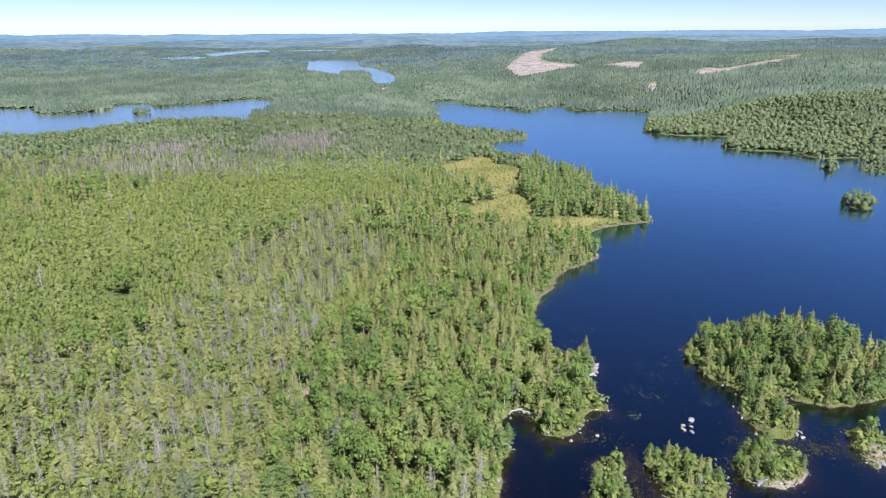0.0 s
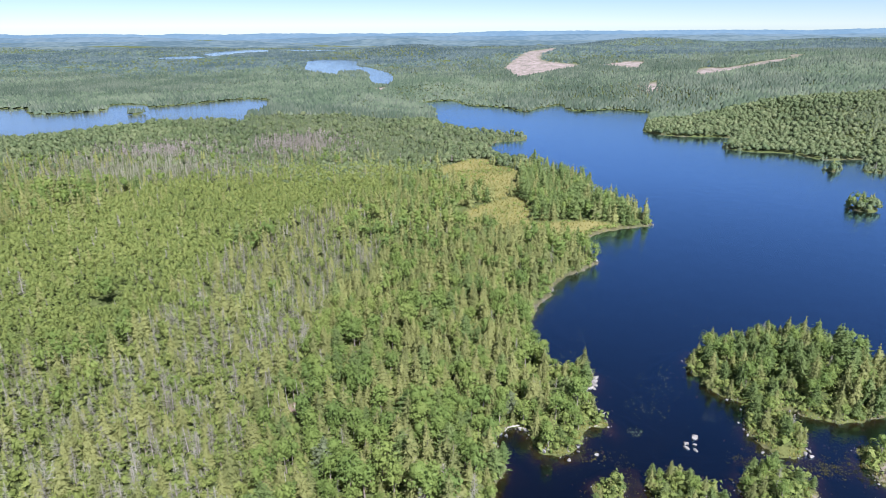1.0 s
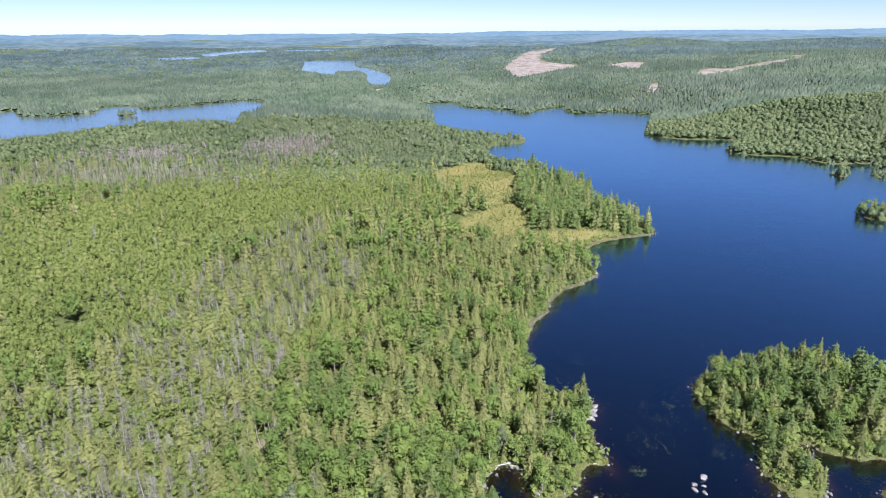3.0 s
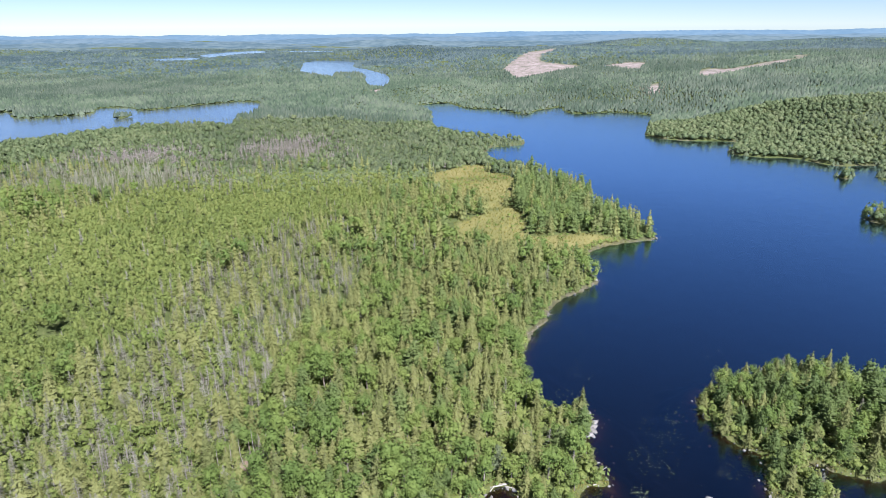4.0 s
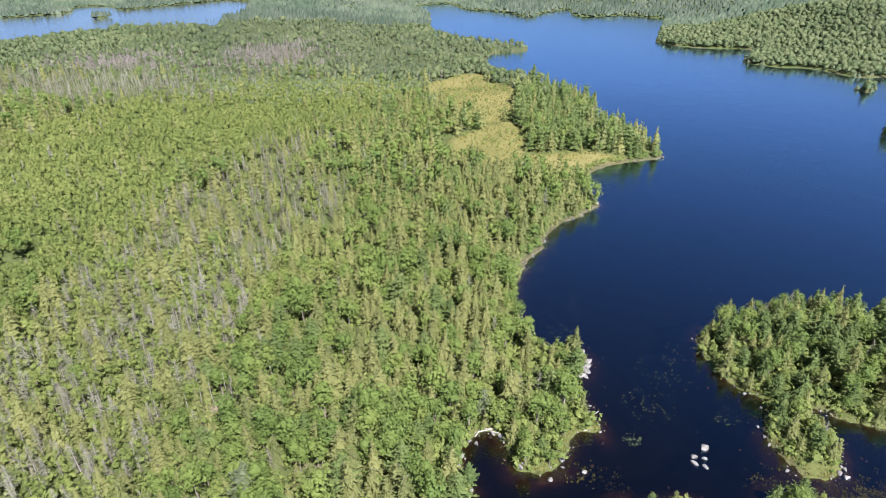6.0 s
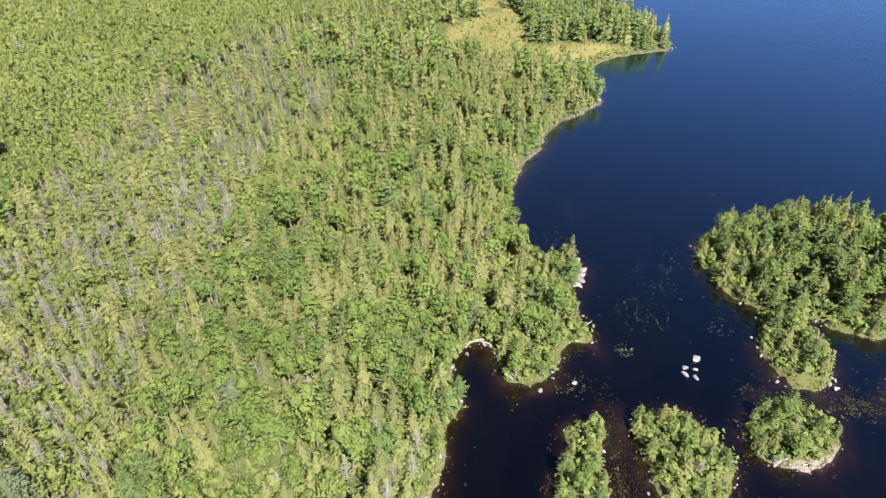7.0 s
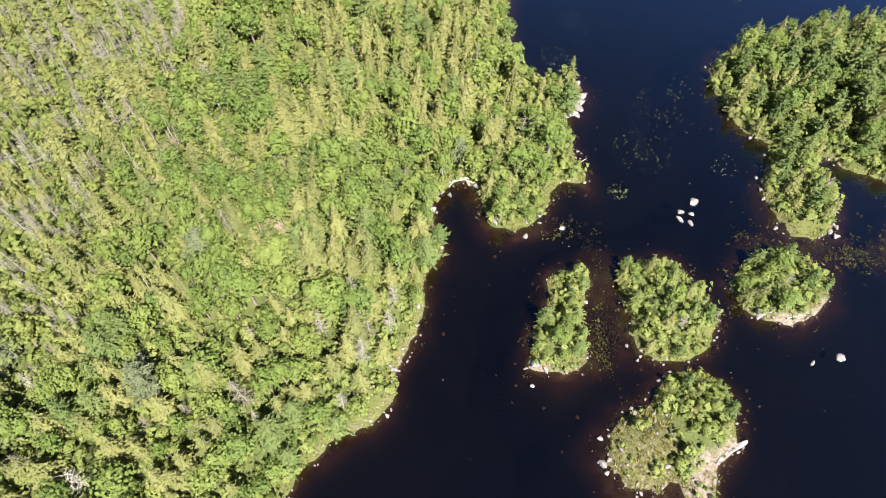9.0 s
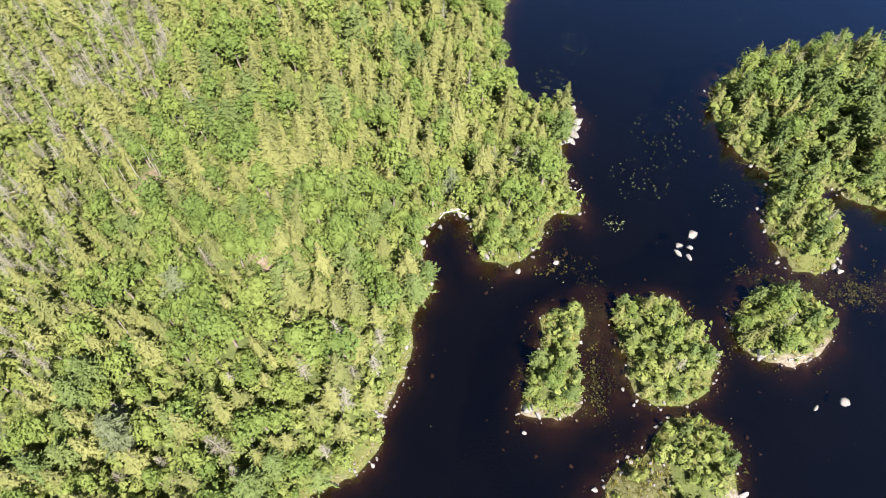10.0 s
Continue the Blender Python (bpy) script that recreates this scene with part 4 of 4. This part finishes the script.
# woods farther off
fx, fy = (np.concatenate(v) for v in zip(seats(2.9, -560, 560, 60, 640), seats(3.6, -1150, 1150, 640, 1350)))
ok = (np.abs(fx) < 0.78 * fy + 40) & ((np.hypot(fx - NEAR_X, fy - NEAR_Y) > 60)) & ~((fx > -340) & (fx < 150) & (fy > 62) & (fy < 436) & (np.abs(fx - 5) < 0.80 * (fy + 12) + 12))
fx, fy = fx[ok], fy[ok]
ok, fd = wooded(fx, fy, 0.5)
ok &= rng.random(len(fx)) > step(fy, 950, 1350)
fx, fy, fd = fx[ok], fy[ok], fd[ok]
fk = kinds(fx, fy, fd)
stand = step(value_noise(fx, fy, 130, 62) + 0.5 * value_noise(fx, fy, 45, 63), 0.45, 1.05)
fk = np.where(fk == 4, 4, np.where(rng.random(len(fx)) < 0.12 + 0.76 * stand, 1, 0))
fs_ = np.where(fk == 4, 0.9, 1.0) * rng.uniform(0.65, 1.25, len(fx)) * (0.8 + 0.4 * value_noise(fx, fy, 45, 56)) * np.where(fy < 640, 0.92, np.where(fy < 800, 1.25, 1.1))
fx, fy, fs_ = np.r_[fx, tx[remote]], np.r_[fy, ty[remote]], np.r_[fs_, 0.85 * ts[remote]]
fk = np.r_[fk, np.where(np.isin(tk[remote], (1, 2)), 1, 0)]
fk = np.where((fk == 1) & (fy < 640), 6, np.where((fk == 0) & (fy < 640), 7, fk))
fz = height(fx, fy) - 0.2
for kind, name, mat, label in ((0, "distant_spruce_forest", FAR_SPRUCE, "dark spruce woods far off, tinted blue for haze"), (1, "distant_hardwood_forest", FAR_MAPLE, "green hardwood canopy far off, tinted for haze"), (7, "layered_spruce_forest", BEYOND_SPRUCE, "dark green spruces beyond the lake"), (6, "rounded_hardwood_forest", BEYOND_MAPLE, "rounded green hardwood canopy beyond the lake"), (4, "distant_dead_forest", FAR_DEAD, "patches of grey dead trees in the woods")):
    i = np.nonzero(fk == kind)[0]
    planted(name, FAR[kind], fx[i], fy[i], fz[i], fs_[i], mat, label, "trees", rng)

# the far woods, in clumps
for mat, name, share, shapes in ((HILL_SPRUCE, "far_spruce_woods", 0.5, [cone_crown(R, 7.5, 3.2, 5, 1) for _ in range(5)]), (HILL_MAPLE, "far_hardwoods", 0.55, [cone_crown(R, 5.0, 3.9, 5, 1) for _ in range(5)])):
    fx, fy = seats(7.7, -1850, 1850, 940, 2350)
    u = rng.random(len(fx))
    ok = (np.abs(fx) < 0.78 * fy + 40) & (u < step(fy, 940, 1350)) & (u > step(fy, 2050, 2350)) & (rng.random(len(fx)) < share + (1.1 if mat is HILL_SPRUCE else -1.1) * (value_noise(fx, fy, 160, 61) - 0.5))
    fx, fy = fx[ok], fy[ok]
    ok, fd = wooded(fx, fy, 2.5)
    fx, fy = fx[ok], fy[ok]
    planted(name, shapes, fx, fy, height(fx, fy) - 1, R.uniform(0.6, 1.2, len(fx)), mat, "far wooded hills, tinted blue-green for haze", "trees", rng, np.full(len(fx), 1.25))


def backdrop(y0, y1, crests, rough, seed, mat, label):
    """A range of far wooded hills: crests gives the skyline's height by the bearing x / y."""
    across, along = 420, 26
    u, v = (w.ravel() for w in np.meshgrid(np.linspace(-0.8, 0.8, across), np.linspace(0, 1, along)))
    y = y0 + (y1 - y0) * v
    x = u * y
    top = np.interp(u, [a for a, b in crests], [b for a, b in crests]) + (value_noise(x, y * 0.3, 170, seed) - 0.5) * rough + (value_noise(x, y * 0.3, 520, seed + 1) - 0.5) * rough * 1.6
    lift = np.where(v < 0.6, step(v, 0, 0.6), 1 - 0.7 * step(v, 0.6, 1.0))
    z = (6 + 0.004 * y0) * (1 - lift) + top * lift - 14 * (1 - step(v, 0, 0.12)) + 3.5 * (value_noise(x, y, 16, seed + 2) - 0.5) + 5 * (value_noise(x, y, 47, seed + 3) - 0.5)
    c = (np.arange(along - 1)[:, None] * across + np.arange(across - 1)).ravel()
    ob = new("backdrop", tri_mesh("backdrop", np.stack((x, y, z), 1), np.stack((c, c + 1, c + across + 1, c + across), 1), mat, smooth=True))
    tagged(ob, label, "hills", kind="structure")


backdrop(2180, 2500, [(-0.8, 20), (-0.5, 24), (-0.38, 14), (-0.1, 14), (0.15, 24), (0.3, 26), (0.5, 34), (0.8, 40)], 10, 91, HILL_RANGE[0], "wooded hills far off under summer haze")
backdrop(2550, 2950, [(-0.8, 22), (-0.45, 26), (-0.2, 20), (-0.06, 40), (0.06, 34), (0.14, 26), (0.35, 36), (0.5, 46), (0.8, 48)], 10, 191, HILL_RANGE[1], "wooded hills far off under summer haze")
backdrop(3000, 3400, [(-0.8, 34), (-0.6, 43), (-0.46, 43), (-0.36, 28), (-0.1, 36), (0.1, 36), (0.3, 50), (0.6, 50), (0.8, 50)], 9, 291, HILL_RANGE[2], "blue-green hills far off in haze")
backdrop(3550, 4000, [(-0.8, 42), (-0.3, 43), (0.0, 51), (0.3, 62), (0.8, 63)], 8, 391, HILL_RANGE[3], "low hills along the horizon, blue with painted haze")

# ---- stones, reeds, lilies and driftwood ----
def facet_stone(rng, level=2):
    """A weathered boulder: a ball cut by planes and roughened."""
    bm = bmesh.new()
    bmesh.ops.create_icosphere(bm, subdivisions=level, radius=1.0)
    v = np.array([p.co[:] for p in bm.verts])
    f = np.array([[p.index for p in q.verts] for q in bm.faces])
    bm.free()
    v = np.sign(v) * np.abs(v) ** 0.6
    v *= np.array((1.0, rng.uniform(0.55, 0.9), rng.uniform(0.45, 0.7)))
    for _ in range(10):
        n = rng.normal(0, 1, 3)
        n /= np.linalg.norm(n)
        over = v @ n - rng.uniform(0.24, 0.58)
        v = v - np.clip(over, 0, None)[:, None] * n * 0.92
    v += rng.normal(0, 0.018, v.shape)
    return v / np.abs(v).max(), f


STONES = [facet_stone(R) for _ in range(6)]
PEBBLES = [facet_stone(R, 1) for _ in range(6)]
stone_meshes = [tri_mesh("boulder", v, f, GRANITE, np.zeros(len(v))) for v, f in STONES]
small_meshes = [tri_mesh("boulder", v, f, GRANITE, np.zeros(len(v))) for v, f in PEBBLES]
BOULDERS_EAST = [(60.1, 131.7, 1.78), (57.4, 129.5, 0.98), (59.1, 129.2, 1.21), (57.2, 127.9, 1.3), (58.9, 127.2, 1.09), (83.3, 125.9, 1.41), (84.8, 126.6, 0.95), (84.0, 124.7, 0.94), (77.3, 101.4, 1.48),
                 (72.6, 100.6, 0.83), (67.2, 109.5, 2.29), (44.0, 103.3, 0.75), (37.9, 88.5, 0.79), (38.0, 84.8, 1.05), (38.5, 83.6, 0.78), (40.7, 86.6, 0.71), (42.3, 82.1, 0.61), (45.3, 100.7, 0.65), (73.5, 135.2, 0.82), (73.4, 133.0, 0.7)]
BOULDERS_WEST = [(29.0, 99.6, 1.97), (30.9, 98.8, 0.99), (34.0, 98.6, 0.72), (28.5, 96.4, 0.8), (14.5, 133.3, 1.04), (15.8, 132.6, 0.83), (13.0, 129.3, 1.23), (19.3, 135.3, 0.95), (20.8, 134.6, 1.05), (29.1, 123.7, 1.2),
                 (35.6, 125.6, 1.02), (31.9, 128.2, 1.03), (31.6, 126.7, 0.92), (23.7, 126.6, 1.31), (24.7, 127.0, 0.91), (40.8, 136.1, 0.87), (40.8, 137.7, 0.87), (38.1, 140.2, 1.32), (14.6, 120.9, 0.78), (13.3, 119.1, 0.68),
                 (-3.0, 85.9, 0.6), (4.4, 90.5, 0.61), (6.8, 91.4, 0.69), (6.8, 98.9, 0.62), (63.9, 250.0, 1.4), (102.5, 300.3, 1.6), (100.5, 299.6, 1.1)]
for n, (bx, by, size) in enumerate(BOULDERS_EAST + BOULDERS_WEST):
    ob = tagged(new("boulder", stone_meshes[n % 6]), "large pale granite boulder standing out of the dark water", "boulder", "large boulders along the shore")
    ground_z = float(height(np.array([bx]), np.array([by]))[0])
    ob.matrix_basis = Matrix.Translation((bx, by, max(ground_z + 0.1, 0.0) + 0.1 * size)) @ pose(0, 0, 0, R.uniform(-12, 12), R.uniform(-12, 12), R.uniform(0, 360)) @ Matrix.Diagonal((size * 0.62, size * 0.62, size * R.uniform(0.5, 0.7), 1))

# stones along the waterline
px, py = seats(0.62, -20, 112, 74, 310, 0.5)
pd = shore_distance(px, py)
stony = near_loop(px, py, smooth_loop(OPEN[0]), 5) > 0
band = ((pd > -0.9) & (pd < np.where((px < 14) & (py < 130), 1.3, 0.7)) | stony & (pd > -0.5) & (rng.random(len(px)) < 0.4)) & (rng.random(len(px)) < 0.32 + 0.45 * ((px < 12) & (py < 110)) + 0.5 * step(value_noise(px, py, 6, 71), 0.4, 0.7))
px, py, pd = px[band], py[band], pd[band]
order = np.argsort(np.hypot(px - 30, py - 112))
px, py, pd = px[order], py[order], pd[order]
psize = np.clip(0.08 + rng.exponential(0.10, len(px)), 0.09, 0.55)
pz = np.maximum(height(px, py), -0.12)
for n in range(min(300, len(px))):
    ob = tagged(new("boulder", small_meshes[n % 6]), "small pale granite stone at the waterline", "stone", "stones at the waterline")
    ob.matrix_basis = Matrix.Translation((px[n], py[n], pz[n] + 0.2 * psize[n])) @ pose(0, 0, 0, R.uniform(-20, 20), R.uniform(-20, 20), R.uniform(0, 360)) @ Matrix.Diagonal((psize[n], psize[n] * 0.9, psize[n] * 0.75, 1))
planted("shore_stones", PEBBLES, px[300:], py[300:], pz[300:] + 0.1 * psize[300:], psize[300:], GRANITE, "pale granite stones strewn along the shore", "stones", rng)

# drowned stones on the lake bed
qx, qy = seats(1.3, 8, 112, 74, 175, 0.5)
qd = shore_distance(qx, qy)
ok = (qd < -0.7) & (qd > -6) & (rng.random(len(qx)) < 0.08)
qx, qy = qx[ok], qy[ok]
qs = rng.uniform(0.15, 0.5, len(qx))
planted("drowned_stones", PEBBLES, qx, qy, np.minimum(height(qx, qy) + 0.1, -0.45 * qs - 0.05), qs, STAINED, "brown-stained stones under shallow water", "stones", rng)


def outcrop(x, y, length, breadth, tall, turn, label):
    """A shelf of bare rock: tilted, split slabs lying against one another."""
    g = np.random.default_rng(int(x * 10))
    slabs, count = [], max(3, int(length / 1.3))
    for k in range(count):
        v, f = facet_stone(g)
        u = (k + 0.5) / count - 0.5
        v = v * (length / count * g.uniform(0.8, 1.2), breadth * 0.5 * g.uniform(0.6, 1.0) * (1 - abs(u)), tall * g.uniform(0.5, 1.0))
        a = g.uniform(-0.4, 0.4)
        v = v @ np.array(((math.cos(a), math.sin(a), 0.1), (-math.sin(a), math.cos(a), -0.18), (0, 0.15, 1)))
        slabs.append((v + (u * length, g.uniform(-0.2, 0.2) * breadth, g.uniform(-0.15, 0.1)), f))
    ob = tagged(new("rock_outcrop"), label, "rock")
    ob.matrix_basis = pose(x, y, 0.1, 0, 0, turn)
    for v, f in slabs:
        new("slab", tri_mesh("slab", v, f, GRANITE, np.zeros(len(v)))).parent = ob


outcrop(41.9, 157.8, 9.0, 3.6, 0.6, 82, "bare white granite shelf sloping into the lake")
outcrop(39.6, 153.4, 3.2, 1.8, 0.7, 30, "bare white granite slab at the foot of the trees")
outcrop(56.6, 87.0, 5.0, 1.5, 0.5, 35, "pale flat rock ledge beside the sandy spit")
outcrop(98.5, 117.5, 6.0, 3.2, 0.8, 60, "pale bare rock hump on a bushy islet")
outcrop(67.4, 109.0, 3.0, 1.6, 0.6, 10, "pale rock ledge under the island trees")


def tuft(rng, blades=7, tall=0.55, spread=0.3):
    vs, fs = [], []
    for k in range(blades):
        a = rng.random() * 6.28
        r = rng.random() * spread
        root = np.array((math.cos(a) * r, math.sin(a) * r, 0))
        w = np.array((-math.sin(a), math.cos(a), 0)) * 0.05
        vs += [root - w, root + w, root + np.array((math.cos(a) * 0.25, math.sin(a) * 0.25, tall * rng.uniform(0.6, 1.1)))]
        fs.append((3 * k, 3 * k + 1, 3 * k + 2))
    return np.array(vs), np.array(fs)


TUFTS = [tuft(R) for _ in range(5)]
hx, hy = seats(0.55, -20, 132, 74, 195, 0.5)
hd = shore_distance(hx, hy)
opened = np.zeros(len(hx), bool)
for loop in OPEN:
    opened |= near_loop(hx, hy, smooth_loop(loop), 5) > 0
ok = (((hd > 0.1) & (hd < 2.2)) | (opened & (hd > 0) & (rng.random(len(hx)) < 0.6))) & (rng.random(len(hx)) < 0.2 + 0.6 * value_noise(hx, hy, 5, 81))
hx, hy = hx[ok], hy[ok]
planted("shore_grass", TUFTS, hx, hy, height(hx, hy), rng.uniform(0.6, 1.5, len(hx)), SEDGE, "yellow-green sedge and grass fringing the shore", "grass", rng)

gx_, gy_ = seats(1.6, -6, 90, 268, 460)
ok = np.zeros(len(gx_), bool)
for loop in MEADOWS:
    ok |= near_loop(gx_, gy_, smooth_loop(loop), 5) > -1
ok &= (shore_distance(gx_, gy_) > 0.2) & (rng.random(len(gx_)) < 0.7)
gx_, gy_ = gx_[ok], gy_[ok]
planted("meadow_grass", TUFTS, gx_, gy_, height(gx_, gy_), rng.uniform(0.9, 2.2, len(gx_)), SEDGE, "tawny sedge tussocks on the wet meadow", "grass", rng)

# sedge standing in the shallows
sx, sy = [], []
for cx, cy, rx, ry, n in ((90, 121.5, 13, 3.2, 420), (72, 123.5, 8, 2.5, 260), (41.5, 105.5, 2.6, 3.4, 220), (41, 113, 2.4, 5, 160), (41.5, 121.5, 3, 2, 90), (44, 88, 5, 7, 420), (30, 124.5, 6, 1.2, 90), (37, 134, 3, 2, 120), (107, 126, 5, 4, 160), (67, 270, 5, 12, 300)):
    a, r = rng.uniform(0, 6.283, n), np.sqrt(rng.random(n))
    sx.append(cx + rx * r * np.cos(a))
    sy.append(cy + ry * r * np.sin(a))
sx, sy = np.concatenate(sx), np.concatenate(sy)
ok = rng.random(len(sx)) < 0.7 * value_noise(sx, sy, 2.5, 83) + 0.1
sx, sy = sx[ok], sy[ok]
planted("water_sedge", TUFTS, sx, sy, np.maximum(height(sx, sy), -0.15), rng.uniform(0.35, 0.9, len(sx)), REED, "thin yellow-green sedge standing in the shallows", "reeds", rng)

# weeds on the shoals between the islands
wx, wy = seats(0.5, 10, 110, 76, 150, 0.5)
shoal = np.zeros(len(wx))
for cx, cy, rx, ry, share in ((40.6, 106, 1.8, 6, 1.0), (40, 102.5, 1.8, 2.4, 1.3), (86, 120.8, 5.5, 2.6, 1.2), (71.5, 123.2, 4, 2.6, 1.2), (41, 120.5, 1.9, 2.6, 1.1), (31, 126, 6, 1.8, 0.9), (92, 121.5, 5, 2, 0.7)):
    shoal = shoal + share * np.exp(-(((wx - cx) / rx) ** 2 + ((wy - cy) / ry) ** 2))
wd = shore_distance(wx, wy)
shoal = np.maximum(shoal, 0.22 * step(wd, -2.6, -0.6))
ok = (wd < 0.3) & (rng.random(len(wx)) < 0.75 * shoal * step(value_noise(wx, wy, 2.2, 93), 0.25, 0.7))
wx, wy = wx[ok], wy[ok]
planted("shoal_weeds", [leaf_cards(R, R.normal(0, 0.34, (9, 3)) * (1, 1, 0.3), np.tile((0, 0, 1.0), (9, 1)), 0.17) for _ in range(5)], wx, wy, R.uniform(-0.22, 0.0, len(wx)), R.uniform(0.5, 1.3, len(wx)), REED, "yellow-green water weeds on the shoals", "weeds", rng)

# lily pads
disc = (np.array([(0.11 * math.cos(6.283 * k / 8), 0.11 * math.sin(6.283 * k / 8), 0.01) for k in range(8)] + [(0, 0, 0.0)]), np.array([(k, (k + 1) % 8, 8) for k in range(7)]))
lx_, ly_ = [], []
for cx, cy, r0, n in ((46.9, 134, 2.0, 60), (53.3, 144.5, 6, 90), (58.6, 156.1, 6, 60), (38.6, 171, 3.5, 50), (62.7, 162.7, 4, 25), (67.9, 141.2, 3, 35), (60, 151.4, 4, 30), (44, 182.5, 4, 30), (83.7, 195, 5, 25), (30, 112, 14, 24), (50, 200, 16, 60), (36, 205, 4, 30)):
    a, r = rng.uniform(0, 6.283, n), r0 * np.sqrt(rng.random(n))
    lx_.append(cx + r * np.cos(a))
    ly_.append(cy + r * np.sin(a))
lx_, ly_ = np.concatenate(lx_), np.concatenate(ly_)
ok = (shore_distance(lx_, ly_) < -0.5) & (rng.random(len(lx_)) < 0.6)
lx_, ly_ = lx_[ok], ly_[ok]
planted("lily_pads", [disc], lx_, ly_, np.full(len(lx_), 0.015), rng.uniform(0.45, 1.1, len(lx_)), LILY, "small pale green lily pads floating in loose patches", "lily pads", rng)


# leaves and foam adrift
ax, ay = seats(7.5, 5, 120, 76, 260)
ok = (shore_distance(ax, ay) < -1.5) & (rng.random(len(ax)) < 0.35)
ax, ay = ax[ok], ay[ok]
planted("floating_leaves", [(disc[0] * (1, 0.5, 1), disc[1])], ax, ay, np.full(len(ax), 0.02), rng.uniform(0.4, 1.3, len(ax)), DEADWOOD, "pale leaves and bits adrift on the lake", "leaves", rng)


def log(name, x, y, length, thick, turn, lean, label, category):
    """A bare trunk, tapered and slightly bent, with stubs of branches."""
    g = np.random.default_rng(int(abs(x * 31 + y * 7)))
    pieces = [tube([(0, 0, 0), (0.03 * length, 0.02, length * 0.4), (0, -0.03 * length, length)], (thick, thick * 0.8, thick * 0.35), 7)]
    for k in range(5):
        z, a = length * g.uniform(0.35, 0.9), g.random() * 6.28
        pieces.append(tube([(0, 0, z), (0.35 * math.cos(a), 0.35 * math.sin(a), z + 0.3)], (thick * 0.3, 0.01), 3))
    v, f = joined(pieces)
    ob = tagged(new(name, tri_mesh(name, v, f, GREYWOOD, np.zeros(len(v)))), label, category)
    z = max(0.0, float(height(np.array([x]), np.array([y]))[0]))
    ob.matrix_basis = Matrix.Translation((x, y, z + (thick if lean > 60 else -0.1))) @ pose(0, 0, 0, 0, 0, turn) @ pose(0, 0, 0, 0, lean, 0)


for x, y, ln, turn in ((16.2, 135.6, 4.5, 15), (17.6, 136.4, 5.2, 8), (18.8, 136.1, 4.0, -20), (20.0, 135.4, 3.2, 30), (15.6, 134.4, 2.6, 60), (39.0, 139.2, 3.4, 40), (37.6, 136.4, 3.0, 10), (70.5, 108.2, 2.8, 15)):
    log("driftwood_log", x, y, ln, 0.14, turn, 88, "bleached driftwood log washed up on stones", "log")
for x, y, ln, turn, lean in ((-40.5, 135, 7, 150, 8), (-38.8, 137, 6, 120, 12), (-37.2, 139, 6.5, 160, 7), (-35, 141, 7, 140, 10), (-33, 141.5, 6, 170, 14), (-31.5, 139, 6, 150, 9), (-39.5, 130, 5, 130, 84), (-37, 133, 5.5, 60, 85), (-35.5, 136, 4.5, 100, 82),
                             (-12, 123, 6, 150, 9), (-9.5, 122, 5.5, 130, 10), (-14.5, 124, 4, 80, 84), (-27, 96, 4.5, 20, 82), (-22, 93, 5, 40, 75), (-6, 96, 5, 120, 60), (-17, 108, 5.5, 110, 20), (-30, 108, 6, 130, 15)):
    log("bare_snag", x, y, ln, 0.08, turn, lean, "bare barkless trunk bleached pale among the trees", "dead trunk")
